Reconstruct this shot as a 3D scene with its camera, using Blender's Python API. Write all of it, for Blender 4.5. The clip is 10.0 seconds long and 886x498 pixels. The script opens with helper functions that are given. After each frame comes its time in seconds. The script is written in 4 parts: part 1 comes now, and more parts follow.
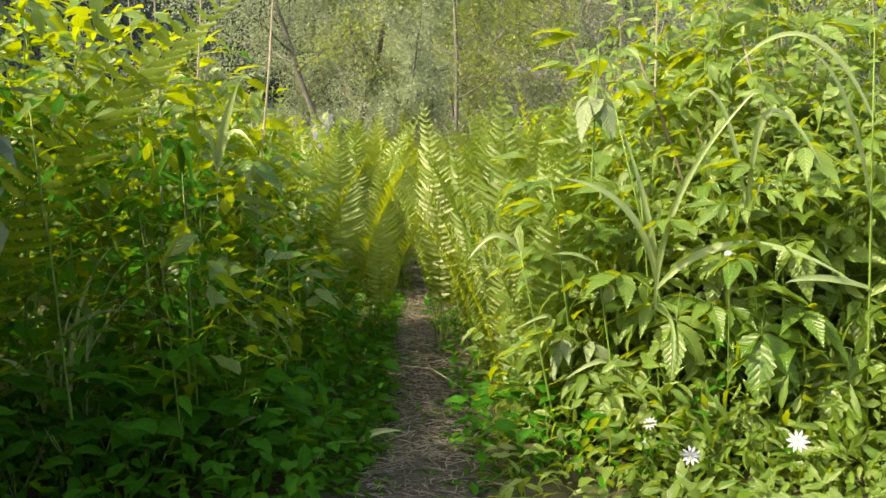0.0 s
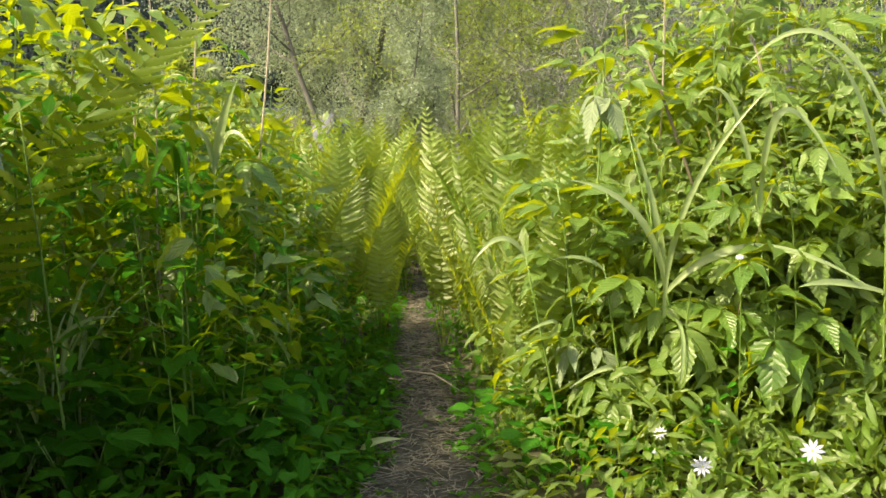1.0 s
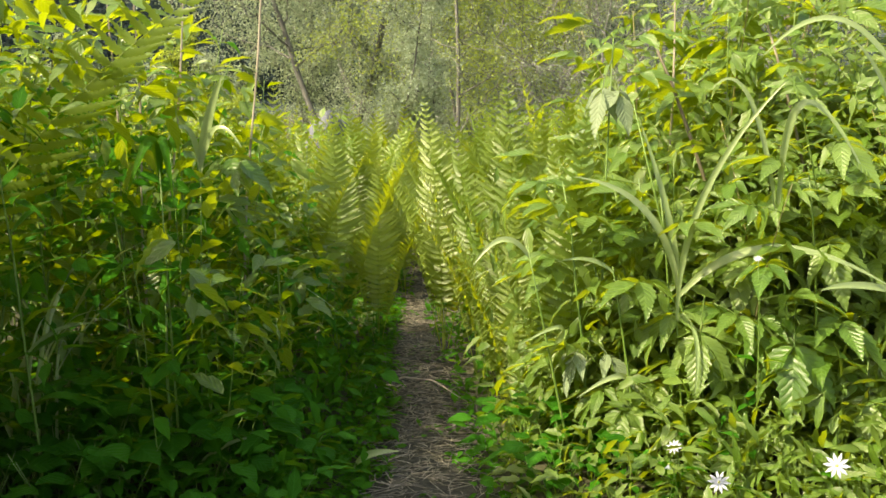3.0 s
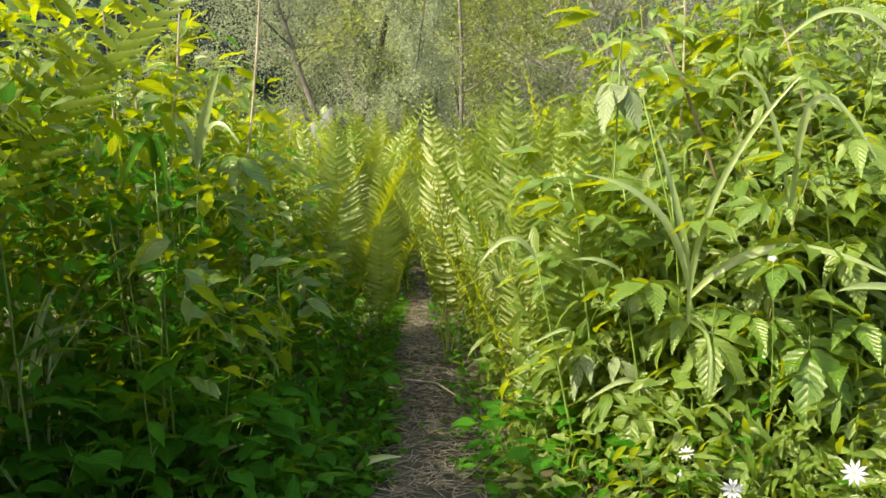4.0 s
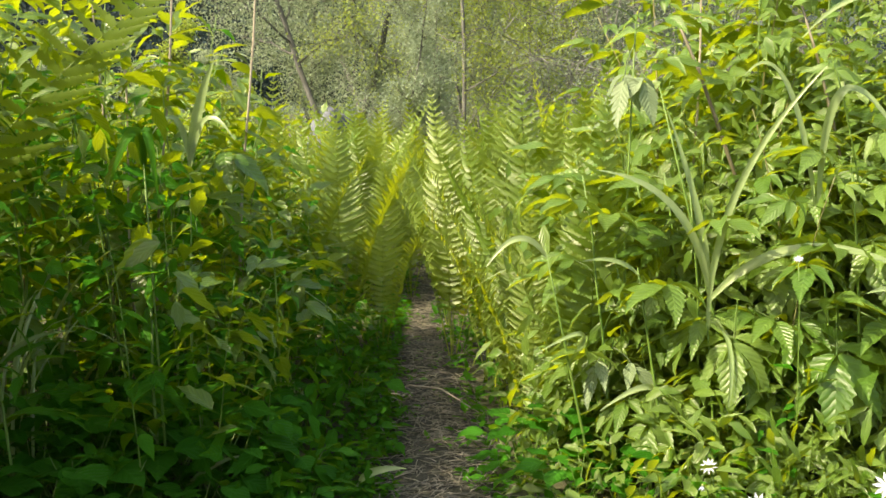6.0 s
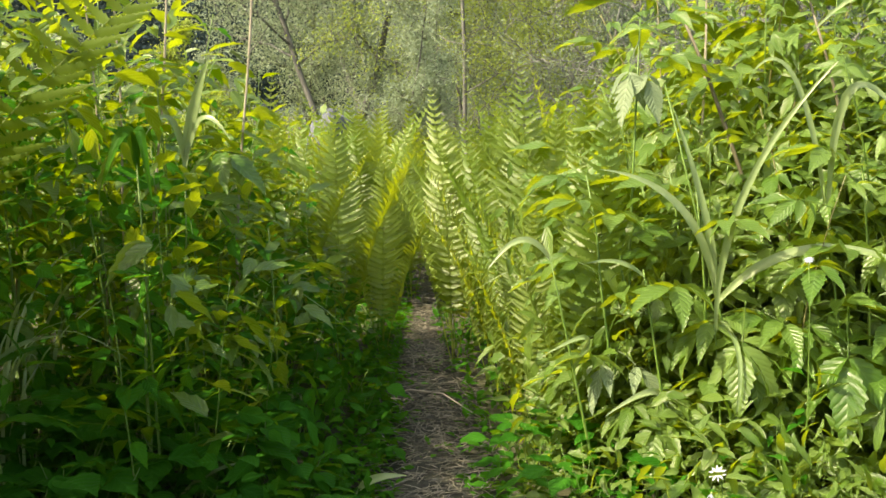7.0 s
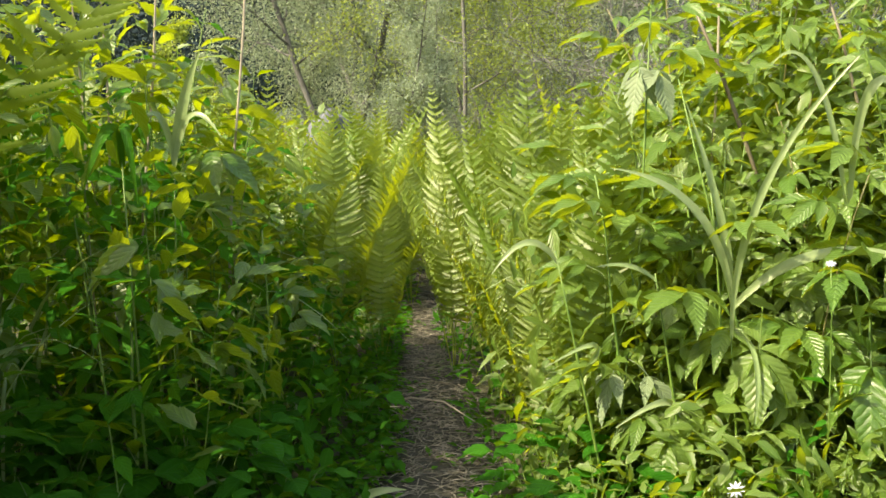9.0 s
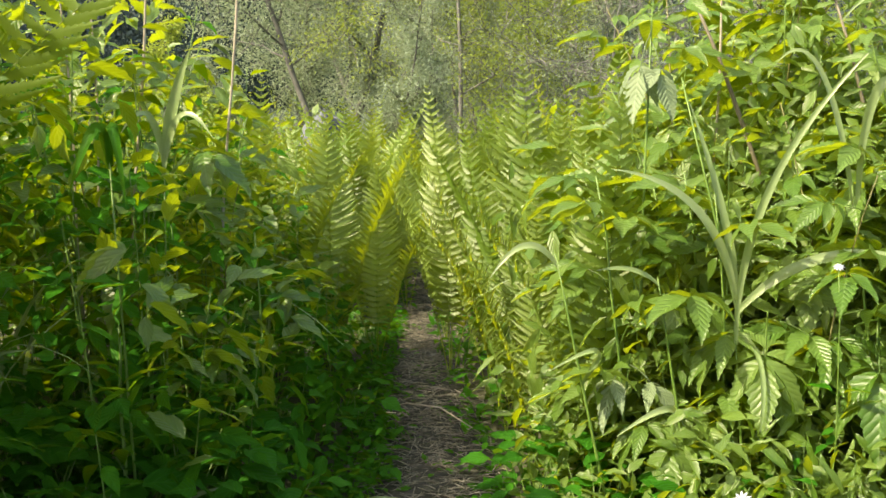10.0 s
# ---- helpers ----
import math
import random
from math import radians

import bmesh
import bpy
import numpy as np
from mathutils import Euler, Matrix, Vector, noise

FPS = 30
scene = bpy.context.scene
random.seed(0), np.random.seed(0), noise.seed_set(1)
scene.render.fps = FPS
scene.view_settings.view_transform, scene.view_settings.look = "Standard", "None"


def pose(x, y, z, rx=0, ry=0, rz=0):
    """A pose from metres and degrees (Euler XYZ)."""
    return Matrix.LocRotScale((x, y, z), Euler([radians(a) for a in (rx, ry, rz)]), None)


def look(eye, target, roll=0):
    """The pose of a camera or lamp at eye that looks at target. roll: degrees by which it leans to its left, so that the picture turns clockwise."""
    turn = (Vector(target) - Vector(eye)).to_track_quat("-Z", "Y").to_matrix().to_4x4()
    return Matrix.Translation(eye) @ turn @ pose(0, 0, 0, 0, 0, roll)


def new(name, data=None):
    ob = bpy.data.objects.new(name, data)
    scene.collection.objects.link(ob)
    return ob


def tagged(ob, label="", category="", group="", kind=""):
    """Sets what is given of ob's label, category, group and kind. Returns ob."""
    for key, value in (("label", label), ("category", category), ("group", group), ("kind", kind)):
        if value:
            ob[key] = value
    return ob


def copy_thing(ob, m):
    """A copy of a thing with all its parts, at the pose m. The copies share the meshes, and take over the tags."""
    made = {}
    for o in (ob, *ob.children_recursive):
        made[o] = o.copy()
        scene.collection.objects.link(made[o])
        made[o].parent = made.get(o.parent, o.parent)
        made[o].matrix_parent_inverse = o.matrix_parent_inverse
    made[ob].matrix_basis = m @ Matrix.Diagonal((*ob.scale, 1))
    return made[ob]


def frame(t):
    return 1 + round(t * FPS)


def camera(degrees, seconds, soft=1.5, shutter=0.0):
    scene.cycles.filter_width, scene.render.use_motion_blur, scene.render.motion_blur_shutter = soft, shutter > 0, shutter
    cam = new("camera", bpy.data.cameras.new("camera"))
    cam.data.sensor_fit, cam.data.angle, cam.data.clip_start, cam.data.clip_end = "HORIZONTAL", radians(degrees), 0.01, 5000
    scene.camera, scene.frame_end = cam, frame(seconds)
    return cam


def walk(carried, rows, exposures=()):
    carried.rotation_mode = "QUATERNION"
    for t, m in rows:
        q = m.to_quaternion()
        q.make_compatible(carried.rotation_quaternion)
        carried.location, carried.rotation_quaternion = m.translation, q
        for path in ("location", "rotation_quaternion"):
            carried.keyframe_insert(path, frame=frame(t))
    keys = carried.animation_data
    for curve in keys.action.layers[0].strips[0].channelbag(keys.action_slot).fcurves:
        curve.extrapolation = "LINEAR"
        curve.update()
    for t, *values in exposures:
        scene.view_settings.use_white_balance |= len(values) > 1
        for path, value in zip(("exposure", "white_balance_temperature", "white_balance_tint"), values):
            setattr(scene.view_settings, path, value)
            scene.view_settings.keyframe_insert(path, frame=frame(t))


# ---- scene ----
cam = camera(42.8, 10.0, soft=1.6)
walk(cam, [
    (0.0, pose(-0.001, 0.000, 0.775, 82.96, -0.30, -0.00)),
    (0.5, pose(-0.003, 0.034, 0.776, 82.84, -0.26, -0.08)),
    (1.0, pose(-0.005, 0.068, 0.776, 82.93, -0.21, 0.04)),
    (1.5, pose(-0.003, 0.102, 0.775, 82.91, -0.17, -0.04)),
    (2.0, pose(-0.003, 0.135, 0.772, 82.83, -0.14, 0.05)),
    (2.5, pose(-0.002, 0.169, 0.769, 82.85, -0.11, 0.06)),
    (4.0, pose(-0.004, 0.270, 0.758, 82.81, -0.07, 0.21)),
    (4.5, pose(-0.007, 0.302, 0.754, 82.65, -0.05, 0.34)),
    (5.0, pose(-0.009, 0.332, 0.750, 82.63, -0.05, 0.37)),
    (5.5, pose(-0.011, 0.359, 0.747, 82.73, -0.01, 0.32)),
    (7.0, pose(-0.013, 0.433, 0.736, 82.97, 0.22, 0.29)),
    (7.5, pose(-0.013, 0.458, 0.733, 83.03, 0.22, 0.30)),
    (8.0, pose(-0.014, 0.482, 0.731, 83.06, 0.23, 0.27)),
    (8.5, pose(-0.015, 0.506, 0.729, 83.10, 0.23, 0.15)),
    (9.0, pose(-0.017, 0.531, 0.726, 83.07, 0.25, 0.27)),
    (9.5, pose(-0.020, 0.556, 0.724, 83.16, 0.24, 0.22)),
    (10.0, pose(-0.021, 0.581, 0.721, 83.19, 0.22, 0.01)),
], exposures=[(0.0, 1.54, 7950, 9), (5.0, 1.54, 7650, 9), (10.0, 1.54, 7450, 9)])

# ---------------------------------------------------------------- light
SUN_ELEV, SUN_TURN = 46.0, -120.0  # degrees above the horizon, and from straight ahead towards the left
world = bpy.data.worlds.new("sky")
scene.world = world
world.use_nodes = True
wn = world.node_tree.nodes
sky = wn.new("ShaderNodeTexSky")
sky.sky_type = "NISHITA"
sky.sun_disc = False
sky.dust_density = 4.0
sky.ozone_density = 0.4
sky.sun_elevation = radians(SUN_ELEV)
sky.sun_rotation = radians(SUN_TURN)
world.node_tree.links.new(sky.outputs[0], wn["Background"].inputs[0])
wn["Background"].inputs[1].default_value = 0.15
sun = new("sun", bpy.data.lights.new("sun", "SUN"))
sun.data.energy = 3.4
sun.data.angle = radians(0.5)
sun.data.color = (1.0, 0.90, 0.70)
_e, _a = radians(SUN_ELEV), radians(SUN_TURN)
SUN_FROM = Vector((math.sin(_a) * math.cos(_e), math.cos(_a) * math.cos(_e), math.sin(_e)))
sun.matrix_world = look(SUN_FROM * 20, (0, 0, 0))


# ---------------------------------------------------------------- materials
def node_mat(name):
    m = bpy.data.materials.new(name)
    m.use_nodes = True
    nt = m.node_tree
    nt.nodes.clear()
    out = nt.nodes.new("ShaderNodeOutputMaterial")
    return m, nt, out


def add(nt, kind, **inputs):
    n = nt.nodes.new(kind)
    for k, v in inputs.items():
        n.inputs[k].default_value = v
    return n


def math_node(nt, op, a, b=None):
    n = nt.nodes.new("ShaderNodeMath")
    n.operation = op
    for i, v in enumerate((a, b)):
        if v is None:
            continue
        if isinstance(v, (int, float)):
            n.inputs[i].default_value = v
        else:
            nt.links.new(v, n.inputs[i])
    return n.outputs[0]


def ramp(nt, fac, *stops):
    n = nt.nodes.new("ShaderNodeValToRGB")
    els = n.color_ramp.elements
    while len(els) < len(stops):
        els.new(0.5)
    for el, (p, c) in zip(els, stops):
        el.position, el.color = p, (*c, 1)
    nt.links.new(fac, n.inputs[0])
    return n.outputs[0]


def leaf_mat(name, dark, light, glow, through_share=0.45, gloss=0.45, veins=9.0, island=False, scale=40.0, sheen=0.5):
    """A living leaf: a waxy upper skin over a body that lets light through, with veins along its own coordinates."""
    m, nt, out = node_mat(name)
    info = nt.nodes.new("ShaderNodeNewGeometry" if island else "ShaderNodeObjectInfo")
    rnd = info.outputs["Random Per Island"] if island else info.outputs["Random"]
    tc = nt.nodes.new("ShaderNodeTexCoord")
    noise_t = add(nt, "ShaderNodeTexNoise", Scale=scale, Detail=3.0)
    nt.links.new(tc.outputs["Object"], noise_t.inputs["Vector"])
    blend = math_node(nt, "ADD", math_node(nt, "MULTIPLY", rnd, 0.6), math_node(nt, "MULTIPLY", noise_t.outputs[0], 0.4))
    col = ramp(nt, blend, (0.15, dark), (0.85, light))
    pale = tuple(min(1.0, c * 1.7 + 0.02) for c in light)
    bump = nt.nodes.new("ShaderNodeBump")
    bump.inputs["Distance"].default_value = 0.0028
    if veins:
        sep = nt.nodes.new("ShaderNodeSeparateXYZ")
        nt.links.new(tc.outputs["UV"], sep.inputs[0])
        side = math_node(nt, "MULTIPLY", math_node(nt, "ABSOLUTE", math_node(nt, "SUBTRACT", sep.outputs[1], 0.5)), 2.0)
        run = math_node(nt, "SUBTRACT", math_node(nt, "MULTIPLY", sep.outputs[0], veins), math_node(nt, "MULTIPLY", side, 2.4))
        wave = math_node(nt, "ABSOLUTE", math_node(nt, "SINE", math_node(nt, "MULTIPLY", run, math.pi)))
        rib = math_node(nt, "LESS_THAN", side, 0.06)
        vein = math_node(nt, "MAXIMUM", math_node(nt, "POWER", math_node(nt, "SUBTRACT", 1.0, wave), 5.0), rib)
        mix = nt.nodes.new("ShaderNodeMix")
        mix.data_type = "RGBA"
        nt.links.new(math_node(nt, "MULTIPLY", vein, 0.26), mix.inputs[0])
        nt.links.new(col, mix.inputs[6])
        mix.inputs[7].default_value = (*pale, 1)
        col = mix.outputs[2]
        nt.links.new(math_node(nt, "ADD", wave, math_node(nt, "MULTIPLY", noise_t.outputs[0], 0.5)), bump.inputs["Height"])
        bump.inputs["Strength"].default_value = 0.45
    else:
        nt.links.new(noise_t.outputs[0], bump.inputs["Height"])
        bump.inputs["Strength"].default_value = 0.35
    skin = add(nt, "ShaderNodeBsdfPrincipled", Roughness=gloss)
    skin.inputs["Specular IOR Level"].default_value = sheen
    nt.links.new(col, skin.inputs["Base Color"])
    nt.links.new(bump.outputs[0], skin.inputs["Normal"])
    body = nt.nodes.new("ShaderNodeBsdfTranslucent")
    gcol = ramp(nt, blend, (0.1, tuple(c * 0.7 for c in glow)), (0.9, glow))
    nt.links.new(gcol, body.inputs[0])
    mixs = nt.nodes.new("ShaderNodeMixShader")
    mixs.inputs[0].default_value = through_share
    nt.links.new(skin.outputs[0], mixs.inputs[1])
    nt.links.new(body.outputs[0], mixs.inputs[2])
    nt.links.new(mixs.outputs[0], out.inputs[0])
    return m


def plain_mat(name, a, b, rough=0.8, scale=30.0, strength=0.5, stretch=(1, 1, 1), depth=0.004):
    """A dull rough surface between two colours, mottled at two scales."""
    m, nt, out = node_mat(name)
    tc = nt.nodes.new("ShaderNodeTexCoord")
    mp = nt.nodes.new("ShaderNodeMapping")
    mp.inputs["Scale"].default_value = stretch
    nt.links.new(tc.outputs["Object"], mp.inputs[0])
    n1 = add(nt, "ShaderNodeTexNoise", Scale=scale, Detail=6.0)
    n2 = add(nt, "ShaderNodeTexNoise", Scale=scale * 0.12, Detail=3.0)
    nt.links.new(mp.outputs[0], n1.inputs["Vector"])
    nt.links.new(mp.outputs[0], n2.inputs["Vector"])
    fac = math_node(nt, "ADD", math_node(nt, "MULTIPLY", n1.outputs[0], 0.6), math_node(nt, "MULTIPLY", n2.outputs[0], 0.4))
    col = ramp(nt, fac, (0.32, a), (0.68, b))
    p = add(nt, "ShaderNodeBsdfPrincipled", Roughness=rough)
    bump = nt.nodes.new("ShaderNodeBump")
    bump.inputs["Strength"].default_value = strength
    bump.inputs["Distance"].default_value = depth
    nt.links.new(n1.outputs[0], bump.inputs["Height"])
    nt.links.new(bump.outputs[0], p.inputs["Normal"])
    nt.links.new(col, p.inputs["Base Color"])
    nt.links.new(p.outputs[0], out.inputs[0])
    return m


M_RASP = leaf_mat("raspberry_leaf", (0.050, 0.135, 0.012), (0.145, 0.235, 0.056), (0.42, 0.52, 0.014), 0.43, 0.38, 9.0, sheen=0.6)
M_RASP_PALE = leaf_mat("raspberry_underside", (0.14, 0.20, 0.10), (0.21, 0.28, 0.16), (0.34, 0.42, 0.08), 0.28, 0.6, 9.0)
# Two greens for the upright herbs: light for sun, nettle with shade tuned in.
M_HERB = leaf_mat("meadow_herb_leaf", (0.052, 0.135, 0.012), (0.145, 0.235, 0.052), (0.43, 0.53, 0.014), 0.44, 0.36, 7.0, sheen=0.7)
M_NETTLE_SHADE = leaf_mat("nettle_leaf", (0.014, 0.110, 0.004), (0.045, 0.205, 0.012), (0.38, 0.50, 0.006), 0.45, 0.45, 7.0, sheen=0.08)
# Willowherb green deepened, with the left side's shade in the colour.
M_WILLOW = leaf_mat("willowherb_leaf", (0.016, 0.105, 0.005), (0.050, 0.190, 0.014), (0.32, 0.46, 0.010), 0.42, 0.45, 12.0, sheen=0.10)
M_FERN = leaf_mat("fern_frond", (0.065, 0.135, 0.010), (0.190, 0.265, 0.065), (0.45, 0.53, 0.010), 0.46, 0.42, 0)
M_GRASS = leaf_mat("grass_blade", (0.17, 0.25, 0.09), (0.27, 0.35, 0.17), (0.42, 0.52, 0.07), 0.28, 0.34, 0, scale=90.0)
# Dark leaf green, pushed deeper so that it also holds shade.
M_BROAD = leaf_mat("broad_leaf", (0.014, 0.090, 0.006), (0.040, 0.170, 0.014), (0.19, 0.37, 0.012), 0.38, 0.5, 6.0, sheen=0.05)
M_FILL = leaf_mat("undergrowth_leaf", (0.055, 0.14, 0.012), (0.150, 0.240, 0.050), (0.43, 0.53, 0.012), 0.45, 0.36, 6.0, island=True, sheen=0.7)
# Low leaf green darkened so the left side's shade sits in its colour.
M_LOW_SHADE = leaf_mat("low_leaf_shade", (0.014, 0.092, 0.005), (0.040, 0.172, 0.012), (0.19, 0.37, 0.012), 0.38, 0.5, 6.0, island=True, sheen=0.05)
M_BIRCH = leaf_mat("birch_leaf", (0.145, 0.225, 0.045), (0.275, 0.37, 0.11), (0.48, 0.56, 0.06), 0.45, 0.55, 0, island=True, sheen=0.3)
M_SALLOW = leaf_mat("sallow_leaf", (0.15, 0.205, 0.135), (0.27, 0.345, 0.25), (0.34, 0.41, 0.21), 0.45, 0.6, 0, island=True, sheen=0.3)
# Distance haze is mixed into this leaf colour as a bluish tint.
M_FAR = leaf_mat("hazy_far_leaf", (0.020, 0.034, 0.040), (0.036, 0.055, 0.056), (0.05, 0.075, 0.050), 0.25, 0.95, 0, island=True, scale=0.4, sheen=0.02)
M_STEM = plain_mat("green_stem", (0.070, 0.15, 0.018), (0.15, 0.235, 0.045), 0.5, 60, 0.3)
M_CANE = plain_mat("reddish_cane", (0.12, 0.11, 0.04), (0.20, 0.19, 0.07), 0.6, 50, 0.4, (1, 1, 0.3))
M_PURPLE = plain_mat("purple_stem", (0.085, 0.072, 0.045), (0.16, 0.14, 0.095), 0.5, 40, 0.4, (1, 1, 0.3))
M_DEAD = plain_mat("dead_stalk", (0.22, 0.19, 0.14), (0.42, 0.37, 0.29), 0.8, 60, 0.5, (1, 1, 0.2))
M_STRAW = plain_mat("dry_straw", (0.04, 0.036, 0.024), (0.36, 0.335, 0.27), 0.85, 70, 0.4)
M_BARK = plain_mat("grey_bark", (0.05, 0.052, 0.046), (0.15, 0.15, 0.135), 0.85, 30, 0.8, (1, 1, 0.4))
M_PALEBARK = plain_mat("pale_birch_bark", (0.06, 0.06, 0.056), (0.22, 0.22, 0.21), 0.7, 18, 0.6, (1, 1, 3))
M_ROCK = plain_mat("grey_rock", (0.050, 0.057, 0.068), (0.115, 0.128, 0.150), 0.9, 9, 0.9, depth=0.02)
M_SOIL = plain_mat("forest_soil", (0.028, 0.030, 0.014), (0.065, 0.068, 0.030), 0.95, 25, 0.9, depth=0.01)
M_PATH = plain_mat("trodden_soil", (0.012, 0.013, 0.008), (0.052, 0.050, 0.034), 0.95, 45, 1.0, depth=0.012)
# Hill colour holds the same blue haze as its trees.
M_HILL = plain_mat("hazy_hill_grass", (0.018, 0.03, 0.028), (0.035, 0.055, 0.045), 0.95, 0.3, 0.5)
M_PETAL = leaf_mat("white_petal", (0.38, 0.42, 0.52), (0.46, 0.50, 0.60), (0.45, 0.50, 0.55), 0.3, 0.5, 0)
M_SEPAL = plain_mat("flower_eye", (0.45, 0.5, 0.12), (0.6, 0.6, 0.2), 0.6, 80, 0.3)


# ---------------------------------------------------------------- mesh helpers
class Build:
    """Collects points, faces and leaf coordinates of one mesh."""

    def __init__(self):
        self.v, self.f, self.uv = [], [], []

    def grid(self, rows, uvs):
        """Rows of points, each of the same length, joined by quads."""
        n0, w = len(self.v), len(rows[0])
        for r, u in zip(rows, uvs):
            self.v += [tuple(p) for p in r]
            self.uv += u
        for i in range(len(rows) - 1):
            for j in range(w - 1):
                a = n0 + i * w + j
                self.f.append((a, a + 1, a + w + 1, a + w))

    def tube(self, pts, radii, sides=6):
        n0 = len(self.v)
        for i, (p, r) in enumerate(zip(pts, radii)):
            p = Vector(p)
            d = (Vector(pts[min(i + 1, len(pts) - 1)]) - Vector(pts[max(i - 1, 0)])).normalized()
            s = d.cross(Vector((0.31, 0.95, 0.07))).normalized()
            t = d.cross(s)
            for k in range(sides):
                a = 2 * math.pi * k / sides
                self.v.append(tuple(p + (s * math.cos(a) + t * math.sin(a)) * r))
                self.uv.append((i / len(pts), k / sides))
        for i in range(len(pts) - 1):
            for k in range(sides):
                a, b = n0 + i * sides + k, n0 + i * sides + (k + 1) % sides
                self.f.append((a, b, b + sides, a + sides))
        self.f.append(tuple(range(n0 + (len(pts) - 1) * sides, n0 + len(pts) * sides)))

    def leaflet(self, m, length, width, teeth=10, fold=0.25, droop=0.5, widest=0.38, wavy=0.0, bite=0.16):
        """A toothed leaflet along +y of the pose m, its face to +z."""
        rows, uvs = [], []
        steps = teeth * 2
        y = z = 0.0
        for i in range(steps + 1):
            s = i / steps
            prof = (s / widest) ** 0.62 if s < widest else max(0.0, (1 - (s - widest) / (1 - widest))) ** 0.82
            w = width / 2 * prof * (1 - (bite if i % 2 else 0.0)) if 0 < i < steps else 0.0006
            a = -droop * s
            rise = math.sin(fold) * w + wavy * width * 0.1 * math.sin(s * 9)
            reach = math.cos(fold) * w
            tooth = 0.35 * length / steps if i % 2 == 0 else 0.0
            rows.append([m @ Vector((-reach, y + tooth, z + rise)), m @ Vector((0, y, z)), m @ Vector((reach, y + tooth, z + rise))])
            uvs.append([(s, 0.5 - 0.5 * prof), (s, 0.5), (s, 0.5 + 0.5 * prof)])
            y += math.cos(a) * length / steps
            z += math.sin(a) * length / steps
        self.grid(rows, uvs)

    def mesh(self, name, mat, smooth=True):
        me = bpy.data.meshes.new(name)
        me.from_pydata(self.v, [], self.f)
        layer = me.uv_layers.new(name="leaf")
        idx = np.empty(len(me.loops), dtype=np.int32)
        me.loops.foreach_get("vertex_index", idx)
        layer.data.foreach_set("uv", np.array(self.uv, dtype=np.float32)[idx].ravel())
        me.polygons.foreach_set("use_smooth", np.full(len(me.polygons), smooth))
        me.materials.append(mat)
        return me


def part(name, data, parent, m=None, label="", kind=""):
    """Links a mesh as one part under a thing, at the pose m in that thing."""
    ob = new(name, data)
    ob.parent = parent
    if m is not None:
        ob.matrix_basis = m
    return tagged(ob, label=label, kind=kind)


def thing(name, label, category, group="", m=None, kind=""):
    ob = new(name)
    ob.empty_display_size = 0.05
    if m is not None:
        ob.matrix_basis = m
    return tagged(ob, label=label, category=category, group=group, kind=kind)


def single(name, data, label, category="", group="", kind="", m=None):
    ob = new(name, data)
    if m is not None:
        ob.matrix_basis = m
    return tagged(ob, label=label, category=category, group=group, kind=kind)


def scattered(name, base, mats, locs, mat):
    """One mesh of many copies of a small form. mats: (n, 3, 3), locs: (n, 3)."""
    bv, n = np.array(base.v), len(locs)
    k = len(bv)
    v = (np.einsum("nij,kj->nki", mats, bv) + locs[:, None, :]).reshape(-1, 3)
    me = bpy.data.meshes.new(name)
    faces = [tuple(i + o for i in f) for o in range(0, n * k, k) for f in base.f]
    me.from_pydata(v, [], faces)
    layer = me.uv_layers.new(name="leaf")
    idx = np.empty(len(me.loops), dtype=np.int32)
    me.loops.foreach_get("vertex_index", idx)
    layer.data.foreach_set("uv", np.array(base.uv, dtype=np.float32)[idx % k].ravel())
    me.polygons.foreach_set("use_smooth", np.full(len(me.polygons), True))
    me.materials.append(mat)
    return me


def turns(rng, n, tilt, scale):
    """Random turns about z, tilted by up to about tilt radians, scaled."""
    a, b, c = rng.uniform(0, 2 * np.pi, n), rng.normal(0, tilt, n), rng.normal(0, tilt, n)
    z, o = np.zeros(n), np.ones(n)
    rz = np.array([[np.cos(a), -np.sin(a), z], [np.sin(a), np.cos(a), z], [z, z, o]]).transpose(2, 0, 1)
    rx = np.array([[o, z, z], [z, np.cos(b), -np.sin(b)], [z, np.sin(b), np.cos(b)]]).transpose(2, 0, 1)
    ry = np.array([[np.cos(c), z, np.sin(c)], [z, o, z], [-np.sin(c), z, np.cos(c)]]).transpose(2, 0, 1)
    return (rz @ rx @ ry) * scale[:, None, None]


# ---------------------------------------------------------------- lie of the land
def path_x(y):
    """The middle of the trail."""
    return -0.055 - 0.015 * (y - 2.2) + 0.018 * math.sin(2.1 * y - 4.2) - 0.012 * max(0.0, y - 4.5) ** 2


def path_half(y):
    return 0.108 + 0.05 * max(0.0, min(1.0, (2.9 - y) / 0.7)) - 0.010 * max(0.0, y - 2.9) + 0.010 * math.sin(y * 2.3)


def right_height(x, y):
    """How tall the growth stands on the sunny side of the trail."""
    d = x - path_x(y) - path_half(y)
    if y < 2.95 and x < 0.16 * y:
        return max(0.12, min(0.72 - 0.14 * y, 0.06 + 0.5 * d + 0.4 * max(0.0, y - 2.15)))
    return max(0.14, min(1.12 if y < 3.4 else 0.9, 0.08 + 0.5 * min(0.3, d) + 1.25 * max(0.0, y - 2.15) * max(0.0, min(1.0, (x - 0.30) / 0.25))))


def left_height(x, y):
    d = path_x(y) - path_half(y) - 0.05 - x
    if in_gap(x, y):
        return max(0.04, 0.4 * d)
    return max(0.08, min(0.97 if y < 3.3 else 0.84, 0.08 + 1.9 * d + 0.10 * max(0.0, y - 2.2)))


